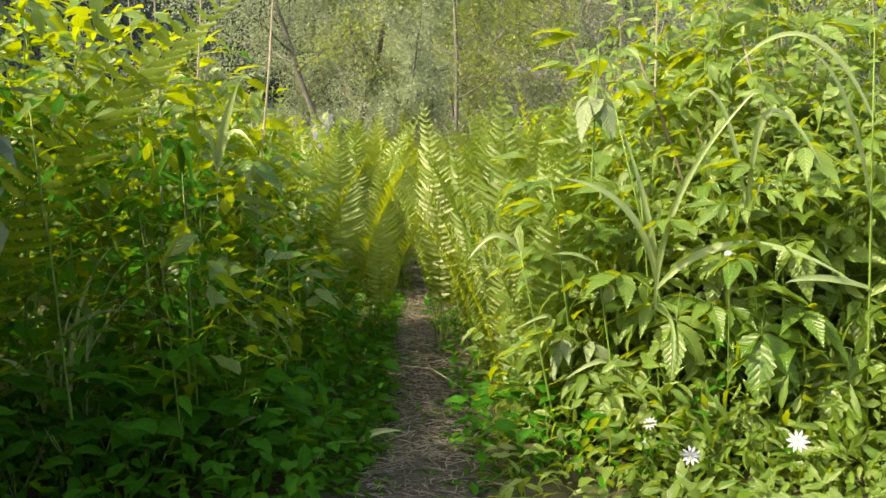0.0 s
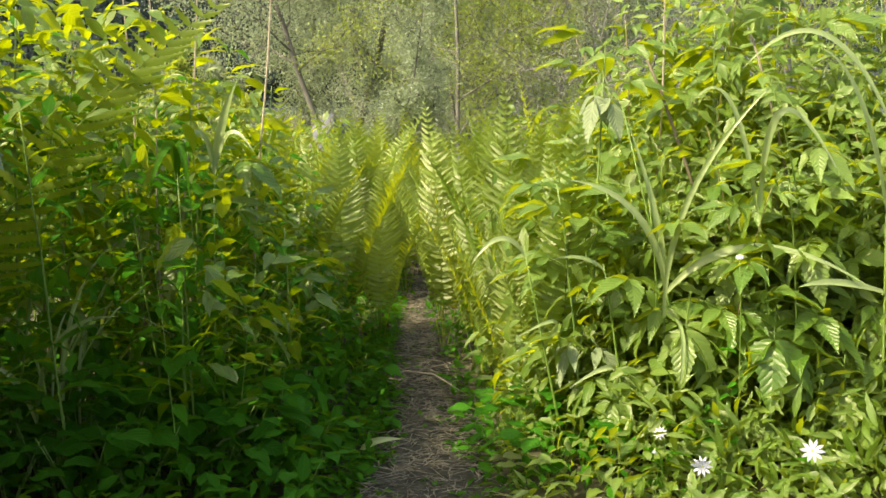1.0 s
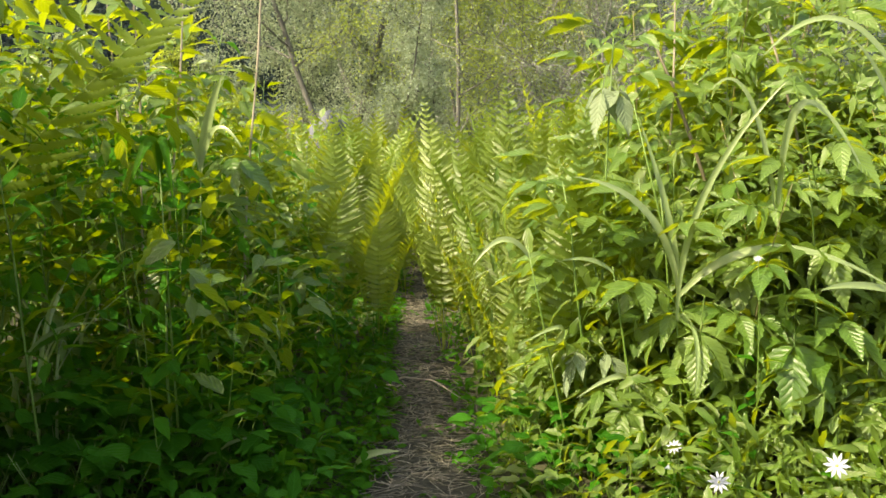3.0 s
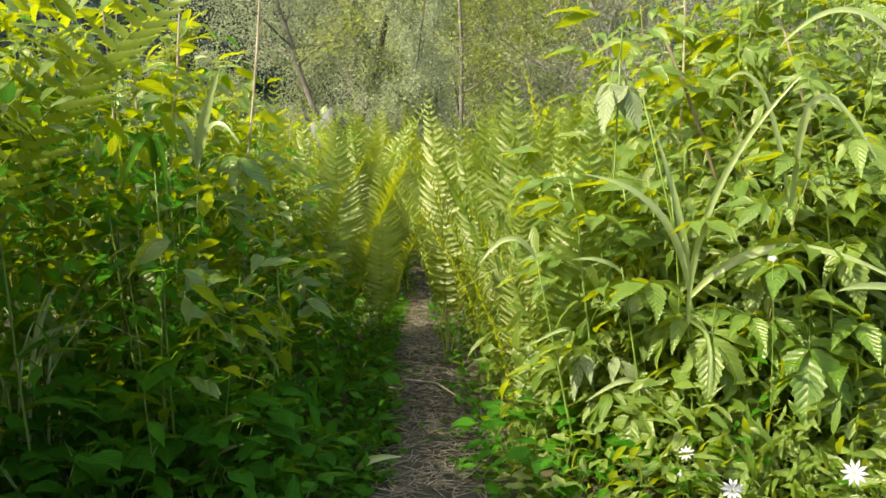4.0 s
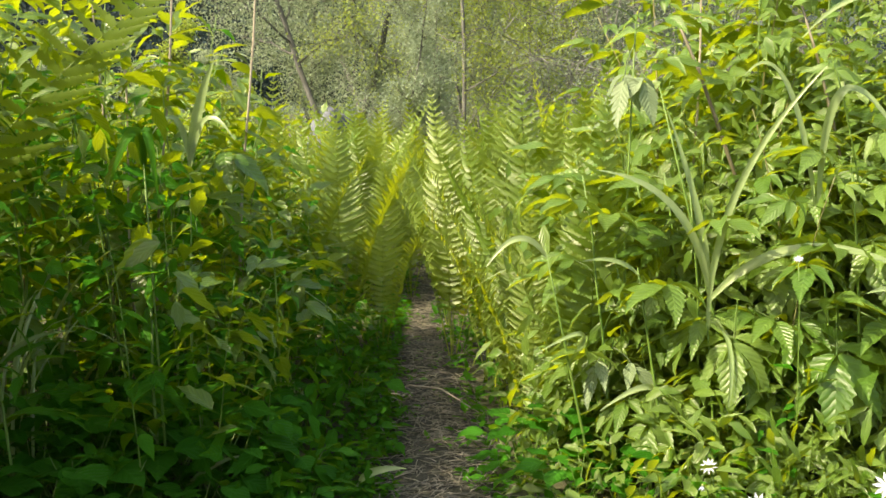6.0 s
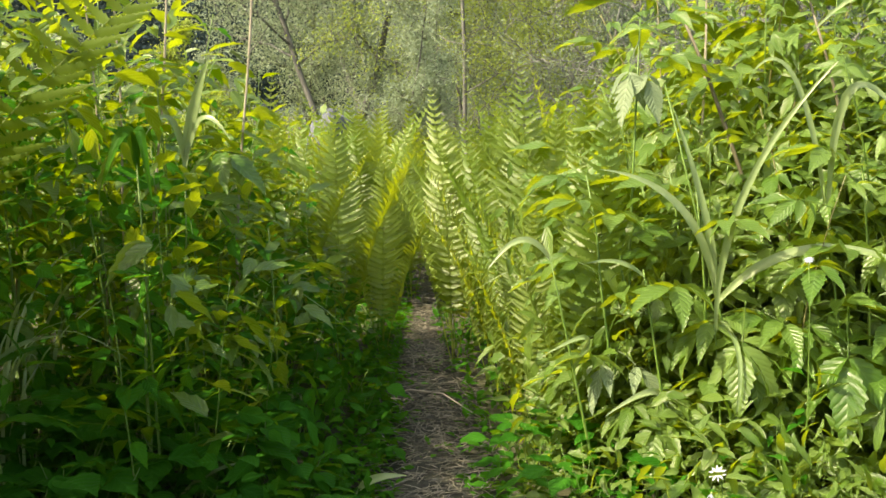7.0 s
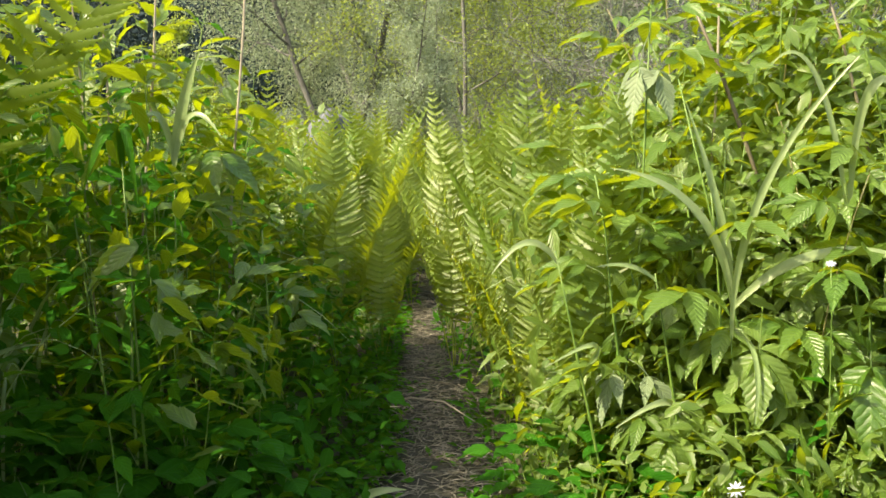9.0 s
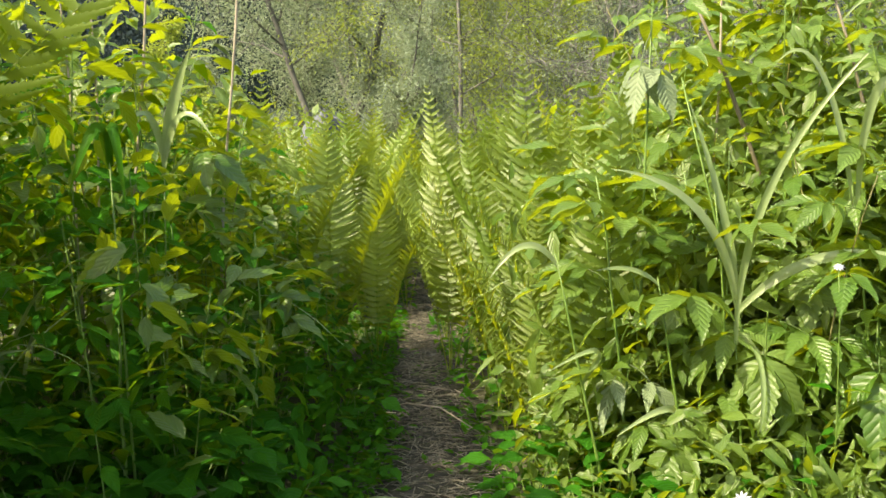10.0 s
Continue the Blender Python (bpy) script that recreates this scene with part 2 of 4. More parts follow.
def in_gap(x, y):
    """A thin place in the growth, through which the sun reaches the trail."""
    along_x, off = -0.1 - x, (y - 4.4) - (x + 0.1) * 0.577
    return 0.0 < along_x < 1.0 and abs(off) < 0.24


def clear_of_view(x, y):
    """Keeps the growth out of the camera's own room."""
    return y > 2.14 or abs(x) > 0.40 * max(y, 0.0) + 0.42


# ---------------------------------------------------------------- ground, trail, hill
def ground_z(x, y):
    far = max(0.0, math.hypot(x, y) - 6.0)
    z = 0.03 * noise.noise(Vector((x * 1.3, y * 1.3, 0.0))) + 0.012 * noise.noise(Vector((x * 6, y * 6, 3.0)))
    d = abs(x - path_x(y)) - path_half(y)
    if d < 0.25 and y < 8:
        z = z * max(0.0, min(1.0, d / 0.25)) - 0.02 * max(0.0, min(1.0, 1 - d / 0.1))
    return z + 0.004 * far + 0.3 * min(1.0, far / 30) * noise.noise(Vector((x * 0.05, y * 0.05, 7.0)))


def build_ground():
    xs = sorted({round(v, 3) for v in [i * 0.06 - 2.4 for i in range(81)]} | {s * v for s in (-1, 1) for v in (3, 4, 6, 9, 14, 22, 40, 80, 160, 400, 900)})
    ys = sorted({round(v, 3) for v in [i * 0.08 - 1.0 for i in range(101)]} | {-900, -300, -80, -30, -10, -4, -2, 9, 11, 14, 20, 30, 45, 70, 120, 300, 900})
    b = Build()
    rows = [[(x, y, ground_z(x, y)) for x in xs] for y in ys]
    b.grid(rows, [[(0, 0)] * len(xs)] * len(ys))
    single("ground", b.mesh("ground", M_SOIL), "dark leafy forest soil under the growth", kind="structure")


def build_path():
    b = Build()
    rows = []
    for i in range(160):
        y = -2.0 + i * 0.06
        row = []
        for j in range(13):
            s = (j - 6) / 6
            w = path_half(y) + 0.03 + 0.02 * noise.noise(Vector((y * 3, s, 1.0)))
            x = path_x(y) + s * w
            row.append((x, y, ground_z(x, y) + 0.010 * (1 - s * s) + 0.012 * noise.noise(Vector((x * 22, y * 22, 5.0))) - 0.012 * abs(s) ** 4 + 0.006))
        rows.append(row)
    b.grid(rows, [[(0, 0)] * 13] * len(rows))
    single("path", b.mesh("path", M_PATH), "narrow trodden earth trail strewn with dry straw", kind="structure")


def build_hill():
    b = Build()
    rows = []
    for i in range(30):
        s = i / 29
        y = 90 + 260 * s
        rows.append([(x, y, 0.3 + 150 * s ** 1.25 * (1 + 0.25 * noise.noise(Vector((x * 0.01, y * 0.01, 0))))) for x in range(-320, 321, 20)])
    b.grid(rows, [[(0, 0)] * len(rows[0])] * len(rows))
    single("hill_backdrop", b.mesh("hill_backdrop", M_HILL), "dark wooded hillside rising far behind the trees, blued for haze", kind="structure")
    rng = np.random.default_rng(5)
    leaf = Build()
    leaf.grid([[(-0.5, 0, 0), (0.5, 0, 0.1)], [(-0.4, 0.9, 0.15), (0.45, 1.0, 0)]], [[(0, 0)] * 2] * 2)
    n_tree, per = 3000, 34
    ti = rng.uniform(0, 1, n_tree) ** 1.2
    ty = 92 + 75 * ti
    tx = np.where(rng.uniform(0, 1, n_tree) < 0.75, rng.uniform(-0.46, -0.08, n_tree), rng.uniform(-0.1, 0.5, n_tree)) * ty
    tz = 150 * ((ty - 90) / 260) ** 1.25
    th = rng.uniform(2.5, 5.0, n_tree)
    u = rng.uniform(0, 1, (n_tree, per))
    r = (0.06 + 0.28 * (1 - u) ** 0.7 * np.minimum(1, u * 6)) * th[:, None] * rng.uniform(0.5, 1, (n_tree, per))
    a = rng.uniform(0, 2 * np.pi, (n_tree, per))
    locs = np.stack([tx[:, None] + r * np.cos(a), ty[:, None] + r * np.sin(a), tz[:, None] + u * th[:, None]], -1).reshape(-1, 3)
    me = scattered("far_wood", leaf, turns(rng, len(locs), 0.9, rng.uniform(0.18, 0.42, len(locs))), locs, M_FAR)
    single("far_wood", me, "dark trees covering the far hillside, their green blued for haze", "wood", kind="stuff")


build_ground()
build_path()
build_hill()


# ---------------------------------------------------------------- trees
def simple_leaf(length=1.0, width=0.55, fold=0.12):
    b = Build()
    b.v = [(0, 0, 0), (-width / 2, length * 0.45, fold), (0, length, -0.1), (width / 2, length * 0.45, fold)]
    b.uv = [(0, 0.5), (0.45, 0), (1, 0.5), (0.45, 1)]
    b.f = [(0, 3, 2), (0, 2, 1)]
    return b


def branch_points(rng, start, way, length, n, wander, lift):
    pts, p, d = [Vector(start)], Vector(start), Vector(way).normalized()
    for _ in range(n):
        d = (d + Vector(rng.normal(0, wander, 3)) + Vector((0, 0, lift))).normalized()
        p = p + d * (length / n)
        pts.append(p.copy())
    return pts


def build_tree(name, label, x, y, height, seed, lean=(0, 0), radius=0.05, leaves=9000, leaf=0.04, spread=0.38, low=0.12, bark=None, foliage=None, stems=1, limbs=16, droop=0.02, clump=0.10, crook=0.07):
    rng = np.random.default_rng(seed)
    leaves, leaf = int(leaves * 3.2), leaf * 0.55
    root = thing(name, label, "tree", m=pose(x, y, ground_z(x, y) - 0.03), group="trees behind the ferns")
    tips = []
    for s in range(stems):
        off = rng.normal(0, 0.07 if stems > 1 else 0, 2)
        way = (lean[0] + off[0] * 3, lean[1] + off[1] * 3, 1.0)
        h = height * (1 if s == 0 else rng.uniform(0.6, 0.95))
        trunk = branch_points(rng, (off[0], off[1], 0), way, h, 14, crook, 0.04)
        r0 = radius * (1 if s == 0 else 0.7)
        b = Build()
        b.tube(trunk, [r0 * (1.25 if i == 0 else 1 - 0.9 * i / 14) for i in range(15)], 8)
        part("trunk", b.mesh("trunk", bark), root)
        for k in range(limbs // stems):
            f = low + (1 - low) * (k + rng.uniform(0, 1)) / (limbs // stems)
            i = min(13, int(f * 14))
            base = trunk[i].lerp(trunk[i + 1], f * 14 - i if f < 1 else 0.5)
            a = k * 2.4 + rng.uniform(-0.5, 0.5)
            ln = height * spread * (1.05 - 0.75 * f) * rng.uniform(0.7, 1.2)
            limb = branch_points(rng, base, (math.cos(a), math.sin(a), rng.uniform(0.35, 1.1)), ln, 7, 0.16, droop)
            b = Build()
            rl = r0 * (1 - 0.85 * f) * 0.45
            b.tube(limb, [max(0.0025, rl * (1 - 0.85 * j / 7)) for j in range(8)], 5)
            for j in range(2, 8):
                for _ in range(3):
                    tw = branch_points(rng, limb[j], rng.normal(0, 1, 3) + np.array((0, 0, 0.3)), ln * rng.uniform(0.18, 0.4), 3, 0.2, -0.05)
                    b.tube(tw, [0.004, 0.003, 0.002, 0.0015], 3)
                    tips += tw[1:]
            part("limb", b.mesh("limb", bark), root)
    tips = np.array([tuple(p) for p in tips])
    pick = tips[rng.integers(0, len(tips), leaves)] + rng.normal(0, clump * height * 0.16, (leaves, 3))
    pick[:, 2] = np.maximum(pick[:, 2], 0.1)
    me = scattered("crown", simple_leaf(), turns(rng, leaves, 0.7, rng.uniform(0.6, 1.2, leaves) * leaf), pick, foliage)
    part("crown", me, root, kind="stuff")
    return root


build_tree("birch_tree", "young birch with a thin grey trunk and yellow-green leaves", 0.12, 7.6, 4.2, 11, (-0.20, 0), 0.018, 11000, 0.042, 0.26, 0.14, M_BARK, M_BIRCH, 2, 22, crook=0.13)
build_tree("willow_tree", "leaning grey-barked willow with silvery green foliage", -0.82, 8.9, 5.0, 12, (-0.30, 0.02), 0.028, 12000, 0.048, 0.20, 0.2, M_BARK, M_SALLOW, 1, 28, crook=0.15)
build_tree("willow_tree", "bushy willow with silvery green hanging leaves", -1.12, 10.3, 3.6, 13, (0.02, 0), 0.04, 13000, 0.045, 0.22, 0.05, M_BARK, M_SALLOW, 2, 26)
build_tree("willow_shrub", "low many-stemmed willow shrub with thin grey stems", -0.36, 7.0, 1.6, 14, (0, 0), 0.013, 6500, 0.034, 0.26, 0.22, M_BARK, M_SALLOW, 4, 24, clump=0.16)
build_tree("willow_shrub", "low many-stemmed willow shrub with thin grey stems", 0.30, 8.6, 2.6, 15, (0.05, 0), 0.018, 8000, 0.036, 0.3, 0.1, M_BARK, M_SALLOW, 3, 24)
build_tree("birch_tree", "slender birch standing in the thicket", 0.75, 9.4, 4.5, 16, (0.1, 0), 0.03, 12000, 0.045, 0.3, 0.08, M_PALEBARK, M_BIRCH, 2, 22)
build_tree("thicket_shrub", "tangled shrub of bare grey twigs with sparse leaves", 0.85, 7.4, 2.3, 17, (0.1, 0), 0.013, 3600, 0.034, 0.42, 0.06, M_PALEBARK, M_SALLOW, 4, 40)
build_tree("thicket_shrub", "tangled shrub of bare grey twigs with sparse leaves", 1.65, 7.8, 2.5, 18, (0.0, 0), 0.013, 4600, 0.034, 0.42, 0.06, M_PALEBARK, M_SALLOW, 4, 32)
build_tree("alder_bush", "dark green bush behind the tall herbs", -1.24, 5.9, 1.35, 19, (0, 0), 0.014, 4200, 0.038, 0.24, 0.12, M_BARK, M_BIRCH, 3, 18)
build_tree("birch_tree", "birch with dense pale green crown", -0.35, 12.5, 6.0, 20, (0.02, 0), 0.05, 15000, 0.06, 0.26, 0.05, M_PALEBARK, M_SALLOW, 1, 26)
build_tree("birch_tree", "birch with dense pale green crown", 1.4, 12.4, 6.0, 21, (0.03, 0), 0.05, 15000, 0.06, 0.32, 0.05, M_PALEBARK, M_SALLOW, 1, 26)
build_tree("birch_tree", "birch with dense pale green crown", 3.6, 11.5, 5.5, 22, (0.0, 0), 0.05, 12000, 0.06, 0.36, 0.05, M_PALEBARK, M_BIRCH, 1, 26)
build_tree("birch_tree", "young birch at the edge of the clearing", 0.4, 16.0, 7.0, 24, (0.0, 0), 0.05, 15000, 0.07, 0.32, 0.04, M_PALEBARK, M_BIRCH, 1, 26)
for k, (hx, hy, hh) in enumerate(((-2.5, 10.6, 1.25), (-3.7, 11.5, 1.4), (-2.0, 11.8, 1.3), (-3.0, 13.5, 1.5))):
    build_tree("willow_shrub", "low round willow shrub far across the clearing", hx, hy, hh, 70 + k, (0.0, 0), 0.015, 3500, 0.05, 0.4, 0.06, M_BARK, M_SALLOW, 3, 15, clump=0.25)
# Shrubs out of view on the left, added only to cast shade.
for k, (hx, hy, hh) in enumerate(((-2.2, 0.4, 2.0), (-2.15, 0.9, 2.05), (-2.2, 1.4, 2.05), (-2.25, 1.85, 1.9), (-2.3, 2.3, 1.75), (-1.45, 1.5, 1.85), (-1.3, 1.15, 1.6))):
    build_tree("willow_shrub", "unseen tall willow shrub, added to shade the trail's left side", hx, hy, hh, 50 + k, (0.0, 0), 0.02, 7000, 0.15, 0.25, 0.06, M_BARK, M_SALLOW, 3, 24, clump=0.2)
for k, (hx, hy, hh) in enumerate(((-1.0, 14.5, 6.5), (0.9, 15.0, 6.5), (2.4, 14.0, 6.0))):
    build_tree("willow_tree", "broad willow with a dense silvery crown", hx, hy, hh, 90 + k, (0.0, 0), 0.06, 12000, 0.08, 0.34, 0.03, M_BARK, M_SALLOW, 2, 26)


def build_rock(x, y, sx, sy, sz, seed):
    bm = bmesh.new()
    bmesh.ops.create_icosphere(bm, subdivisions=4, radius=1)
    for v in bm.verts:
        n = noise.noise(v.co * 1.3 + Vector((seed, 0, 0))) * 0.28 + noise.noise(v.co * 4 + Vector((0, seed, 0))) * 0.07
        v.co = v.co * (1 + n)
        v.co = Vector((v.co.x * sx, v.co.y * sy, v.co.z * sz))
    me = bpy.data.meshes.new("rock")
    bm.to_mesh(me)
    bm.free()
    me.materials.append(M_ROCK)
    single("rock", me, "weathered pale grey boulder among the bushes", "rock", m=pose(x, y, sz * 0.55))


build_rock(-0.69, 6.9, 0.19, 0.24, 0.50, 2.3)


# ---------------------------------------------------------------- kinds of plants
def compound_leaf(seed, leaflets, mat=None):
    """A raspberry leaf: a stalk with a fan of pleated, toothed leaflets at its end. It reaches along +y."""
    rng = random.Random(seed)
    b = Build()
    stalk = rng.uniform(0.05, 0.075)
    pts = [(0, 0, 0), (0, stalk * 0.5, 0.008), (0, stalk, 0.008), (0, stalk + 0.03, 0.002)]
    b.tube(pts, [0.0016, 0.0013, 0.0012, 0.0009], 4)
    pairs = (leaflets - 1) // 2
    for k in range(pairs):
        ln = rng.uniform(0.088, 0.106) * (1, 0.86, 0.66)[k]
        for s in (-1, 1):
            m = Matrix.Translation((0, stalk + 0.016 - 0.010 * k, 0.006)) @ pose(0, 0, 0, rng.uniform(-20, 6), s * rng.uniform(8, 28), -s * (rng.uniform(42, 54) + 42 * k))
            b.leaflet(m, ln * rng.uniform(0.92, 1.08), ln * rng.uniform(0.40, 0.48), 9, rng.uniform(0.2, 0.45), rng.uniform(0.4, 1.0), wavy=0.6)
    ln = rng.uniform(0.104, 0.122)
    m = Matrix.Translation((0, stalk + 0.026, 0.002)) @ pose(0, 0, 0, rng.uniform(-22, 5), rng.uniform(-8, 8), rng.uniform(-8, 8))
    b.leaflet(m, ln, ln * rng.uniform(0.44, 0.52), 10, rng.uniform(0.2, 0.4), rng.uniform(0.4, 1.0), wavy=0.6)
    return b.mesh("raspberry_leaf", mat or M_RASP)


RASP_LEAVES = [compound_leaf(s, (5, 3, 7, 5, 3, 5, 7)[s]) for s in range(7)]
PALE_LEAVES = [compound_leaf(30 + s, 3, M_RASP_PALE) for s in range(3)]


def toothed_leaf(seed, name, mat, length, width, droop, teeth=9, stalk=0.02, widest=0.34, fold=(0.1, 0.4), bite=0.16):
    rng = random.Random(seed)
    b = Build()
    b.tube([(0, 0, 0), (0, stalk * 0.6, 0.002), (0, stalk + 0.004, 0.002)], [0.0013, 0.0011, 0.0008], 4)
    m = Matrix.Translation((0, stalk, 0.002)) @ pose(0, 0, 0, rng.uniform(-8, 8), rng.uniform(-8, 8), 0)
    b.leaflet(m, length * rng.uniform(0.85, 1.1), width * rng.uniform(0.9, 1.1), teeth, rng.uniform(*fold), droop * rng.uniform(0.6, 1.3), widest, 0.5, bite)
    return b.mesh(name, mat)


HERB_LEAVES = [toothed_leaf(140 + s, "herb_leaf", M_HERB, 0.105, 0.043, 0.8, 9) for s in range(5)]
NETTLE_LEAVES = [toothed_leaf(40 + s, "nettle_leaf", M_NETTLE_SHADE, 0.098, 0.052, 0.8, 9) for s in range(5)]
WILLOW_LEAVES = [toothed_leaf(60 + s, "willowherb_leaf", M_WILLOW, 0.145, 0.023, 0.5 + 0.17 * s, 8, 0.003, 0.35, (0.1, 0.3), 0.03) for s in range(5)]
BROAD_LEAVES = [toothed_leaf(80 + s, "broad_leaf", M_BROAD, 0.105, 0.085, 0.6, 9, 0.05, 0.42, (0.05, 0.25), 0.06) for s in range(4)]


def stem_points(rng, height, lean, n=9, arch=0.0, turn=0.0):
    pts, p = [Vector((0, 0, 0))], Vector((0, 0, 0))
    for i in range(n):
        t = lean + arch * ((i + 1) / n) ** 2
        d = Vector((math.sin(t) * math.cos(turn) + rng.uniform(-0.05, 0.05), math.sin(t) * math.sin(turn) + rng.uniform(-0.05, 0.05), math.cos(t)))
        p = p + d * (height / n)
        pts.append(p.copy())
    return pts


def along(pts, f):
    i = min(len(pts) - 2, int(f * (len(pts) - 1)))
    return pts[i].lerp(pts[i + 1], f * (len(pts) - 1) - i)


def leaf_pose(p, turn, up, scale, roll=0.0):
    return Matrix.Translation(p) @ pose(0, 0, 0, 0, 0, math.degrees(turn) - 90) @ pose(0, 0, 0, math.degrees(up), math.degrees(roll), 0) @ Matrix.Diagonal((scale, scale, scale, 1))


def raspberry(seed, m, height=1.0, n=12, first=0.12):
    rng = random.Random(seed)
    root = thing("raspberry_plant", "wild raspberry with toothed pleated green leaves on a thin cane", "plant", "raspberries along the trail", m)
    pts = stem_points(rng, height, rng.uniform(0.02, 0.12), 9, rng.uniform(0.1, 0.45), rng.uniform(0, 6.3))
    b = Build()
    b.tube(pts, [0.0042 - 0.003 * i / 9 for i in range(10)], 6)
    part("stem", b.mesh("cane", M_CANE if seed % 2 else M_STEM), root, label="slender slightly prickly cane")
    turn = rng.uniform(0, 6.3)
    for k in range(n):
        f = first + (1 - first) * (k + 0.7) / n
        turn += 2.4 + rng.uniform(-0.4, 0.4)
        s = (0.75 + 0.5 * math.sin(math.pi * min(1, f * 0.95))) * rng.uniform(0.85, 1.15)
        if k == n - 1:
            s *= 0.6
        pale = rng.random() < 0.03
        part("leaf", PALE_LEAVES[k % 3] if pale else RASP_LEAVES[rng.randrange(7)], root, leaf_pose(along(pts, min(f, 0.995)), turn, rng.uniform(-0.7, 0.35) + (0.45 if f > 0.85 else 0), s, rng.uniform(-0.3, 0.3)))
    return root


def nettle(seed, m, height=0.95, pairs=9, leaves=None):
    rng = random.Random(seed)
    if leaves is None:
        root = thing("nettle_plant", "upright nettle, its paired toothed leaves darkened to carry shade", "plant", "nettles along the trail", m)
    else:
        root = thing("meadow_herb", "upright meadow herb with paired light green toothed leaves", "plant", "meadow herbs along the trail", m)
    leaves = leaves or NETTLE_LEAVES
    pts = stem_points(rng, height, rng.uniform(0.0, 0.1), 9, rng.uniform(0.0, 0.2), rng.uniform(0, 6.3))
    b = Build()
    b.tube(pts, [0.0036 - 0.0024 * i / 9 for i in range(10)], 5)
    part("stem", b.mesh("nettle_stem", M_STEM), root)
    turn = rng.uniform(0, 6.3)
    for k in range(pairs):
        f = 0.2 + 0.8 * (k + 0.6) / pairs
        turn += math.pi / 2 + rng.uniform(-0.25, 0.25)
        s = (1.35 - 0.75 * f) * rng.uniform(0.85, 1.15)
        for side in (0, math.pi):
            part("leaf", leaves[rng.randrange(5)], root, leaf_pose(along(pts, min(f, 0.995)), turn + side, rng.uniform(-0.65, 0.25) + 2.5 * max(0, f - 0.8), s, rng.uniform(-0.25, 0.25)))
    return root


def willowherb(seed, m, height=0.85, n=20, first=0.3):
    rng = random.Random(seed)
    root = thing("willowherb_plant", "willowherb with long narrow leaves arching from its stem", "plant", "willowherbs along the trail", m)
    pts = stem_points(rng, height, rng.uniform(0.0, 0.08), 9, rng.uniform(0.0, 0.15), rng.uniform(0, 6.3))
    b = Build()
    b.tube(pts, [0.0036 - 0.002 * i / 9 for i in range(10)], 6)
    part("stem", b.mesh("willowherb_stem", M_STEM), root)
    turn = rng.uniform(0, 6.3)
    for k in range(n):
        f = first + (1 - first) * (k + 0.5) / n
        turn += 2.4 + rng.uniform(-0.3, 0.3)
        s = rng.uniform(0.8, 1.15) * (1.05 - 0.5 * max(0, f - 0.7) / 0.3)
        part("leaf", WILLOW_LEAVES[rng.randrange(5)], root, leaf_pose(along(pts, min(f, 0.995)), turn, rng.uniform(0.35, 0.8), s, rng.uniform(-0.3, 0.3)))
    return root


def frond_mesh(seed, length=0.85, arch=0.9, lean=0.12, pairs=24, lobes=9, width=0.105, bare=0.2, sway=None, leafy=0.0095):
    """A fern frond that rises along +z and arches towards +y; its side leaflets are cut into small lobes."""
    rng = random.Random(seed)
    b = Build()
    n = 24
    pts, ways, p = [], [], Vector((0, 0, 0))
    sway = rng.uniform(-0.15, 0.15) if sway is None else sway
    for i in range(n + 1):
        s = i / n
        t = lean + arch * s ** 1.6
        d = Vector((sway * s, math.sin(t), math.cos(t))).normalized()
        pts.append(p.copy())
        ways.append(d)
        p = p + d * length / n
    b.tube(pts, [0.0026 * (1 - 0.85 * i / n) for i in range(n + 1)], 3)
    for k in range(pairs):
        s = bare + (0.985 - bare) * k / (pairs - 1)
        f = s * n
        i = min(n - 1, int(f))
        base, d = pts[i].lerp(pts[i + 1], f - i), ways[i]
        u = (s - bare) / (1 - bare)
        ln = width * (min(1.0, 0.45 + 2.2 * u) if u < 0.25 else 1.0) * (1 - max(0, (u - 0.25) / 0.75) ** 1.35) + 0.006
        for side in (-1, 1):
            across = Vector((side, 0, 0))
            up = d.cross(across) * side
            out = (across * 0.94 + d * (0.16 + 0.40 * u + rng.uniform(-0.07, 0.07)) + up * rng.uniform(-0.22, 0.12)).normalized()
            turned = rng.uniform(0.25, 0.65)
            flat = out.cross(up).normalized() * side
            wid = (flat * math.cos(turned) - up * math.sin(turned)).normalized()
            nl = max(4, round(lobes * ln / width))
            half = min(leafy, ln * 0.17) + 0.0015
            sag = rng.uniform(0.15, 0.42)
            reach = ln * rng.uniform(0.9, 1.06)
            rows, uvs = [], []
            for j in range(nl * 2 + 1):
                q = j / (nl * 2)
                w = half * min(1.0, 0.6 + 2.5 * q) * (1 - q ** 1.7) ** 0.9 * (1.0 if j % 2 == 0 else 0.56) if q < 1 else 0.0004
                c = base + out * (reach * q) - up * (sag * reach * q * q) + d * (0.10 * reach * q * q)
                fwd = out * (0.35 * reach / nl if j % 2 == 0 else 0)
                rows.append([c - wid * w + fwd + up * w * 0.2, c, c + wid * w + fwd + up * w * 0.2])
                uvs.append([(q, 0), (q, 0.5), (q, 1)])
            b.grid(rows, uvs)
    return b.mesh("frond", M_FERN)


FRONDS = [frond_mesh(s, 0.85, a, l, 34, 12, leafy=0.0098) for s, (a, l) in enumerate(((0.5, 0.1), (0.8, 0.15), (1.1, 0.2), (1.4, 0.2), (0.9, 0.35), (0.3, 0.08)))]
FAR_FRONDS = [frond_mesh(20 + s, 0.85, a, l, 26, 6, leafy=0.0135) for s, (a, l) in enumerate(((0.5, 0.1), (0.8, 0.15), (0.3, 0.08)))]
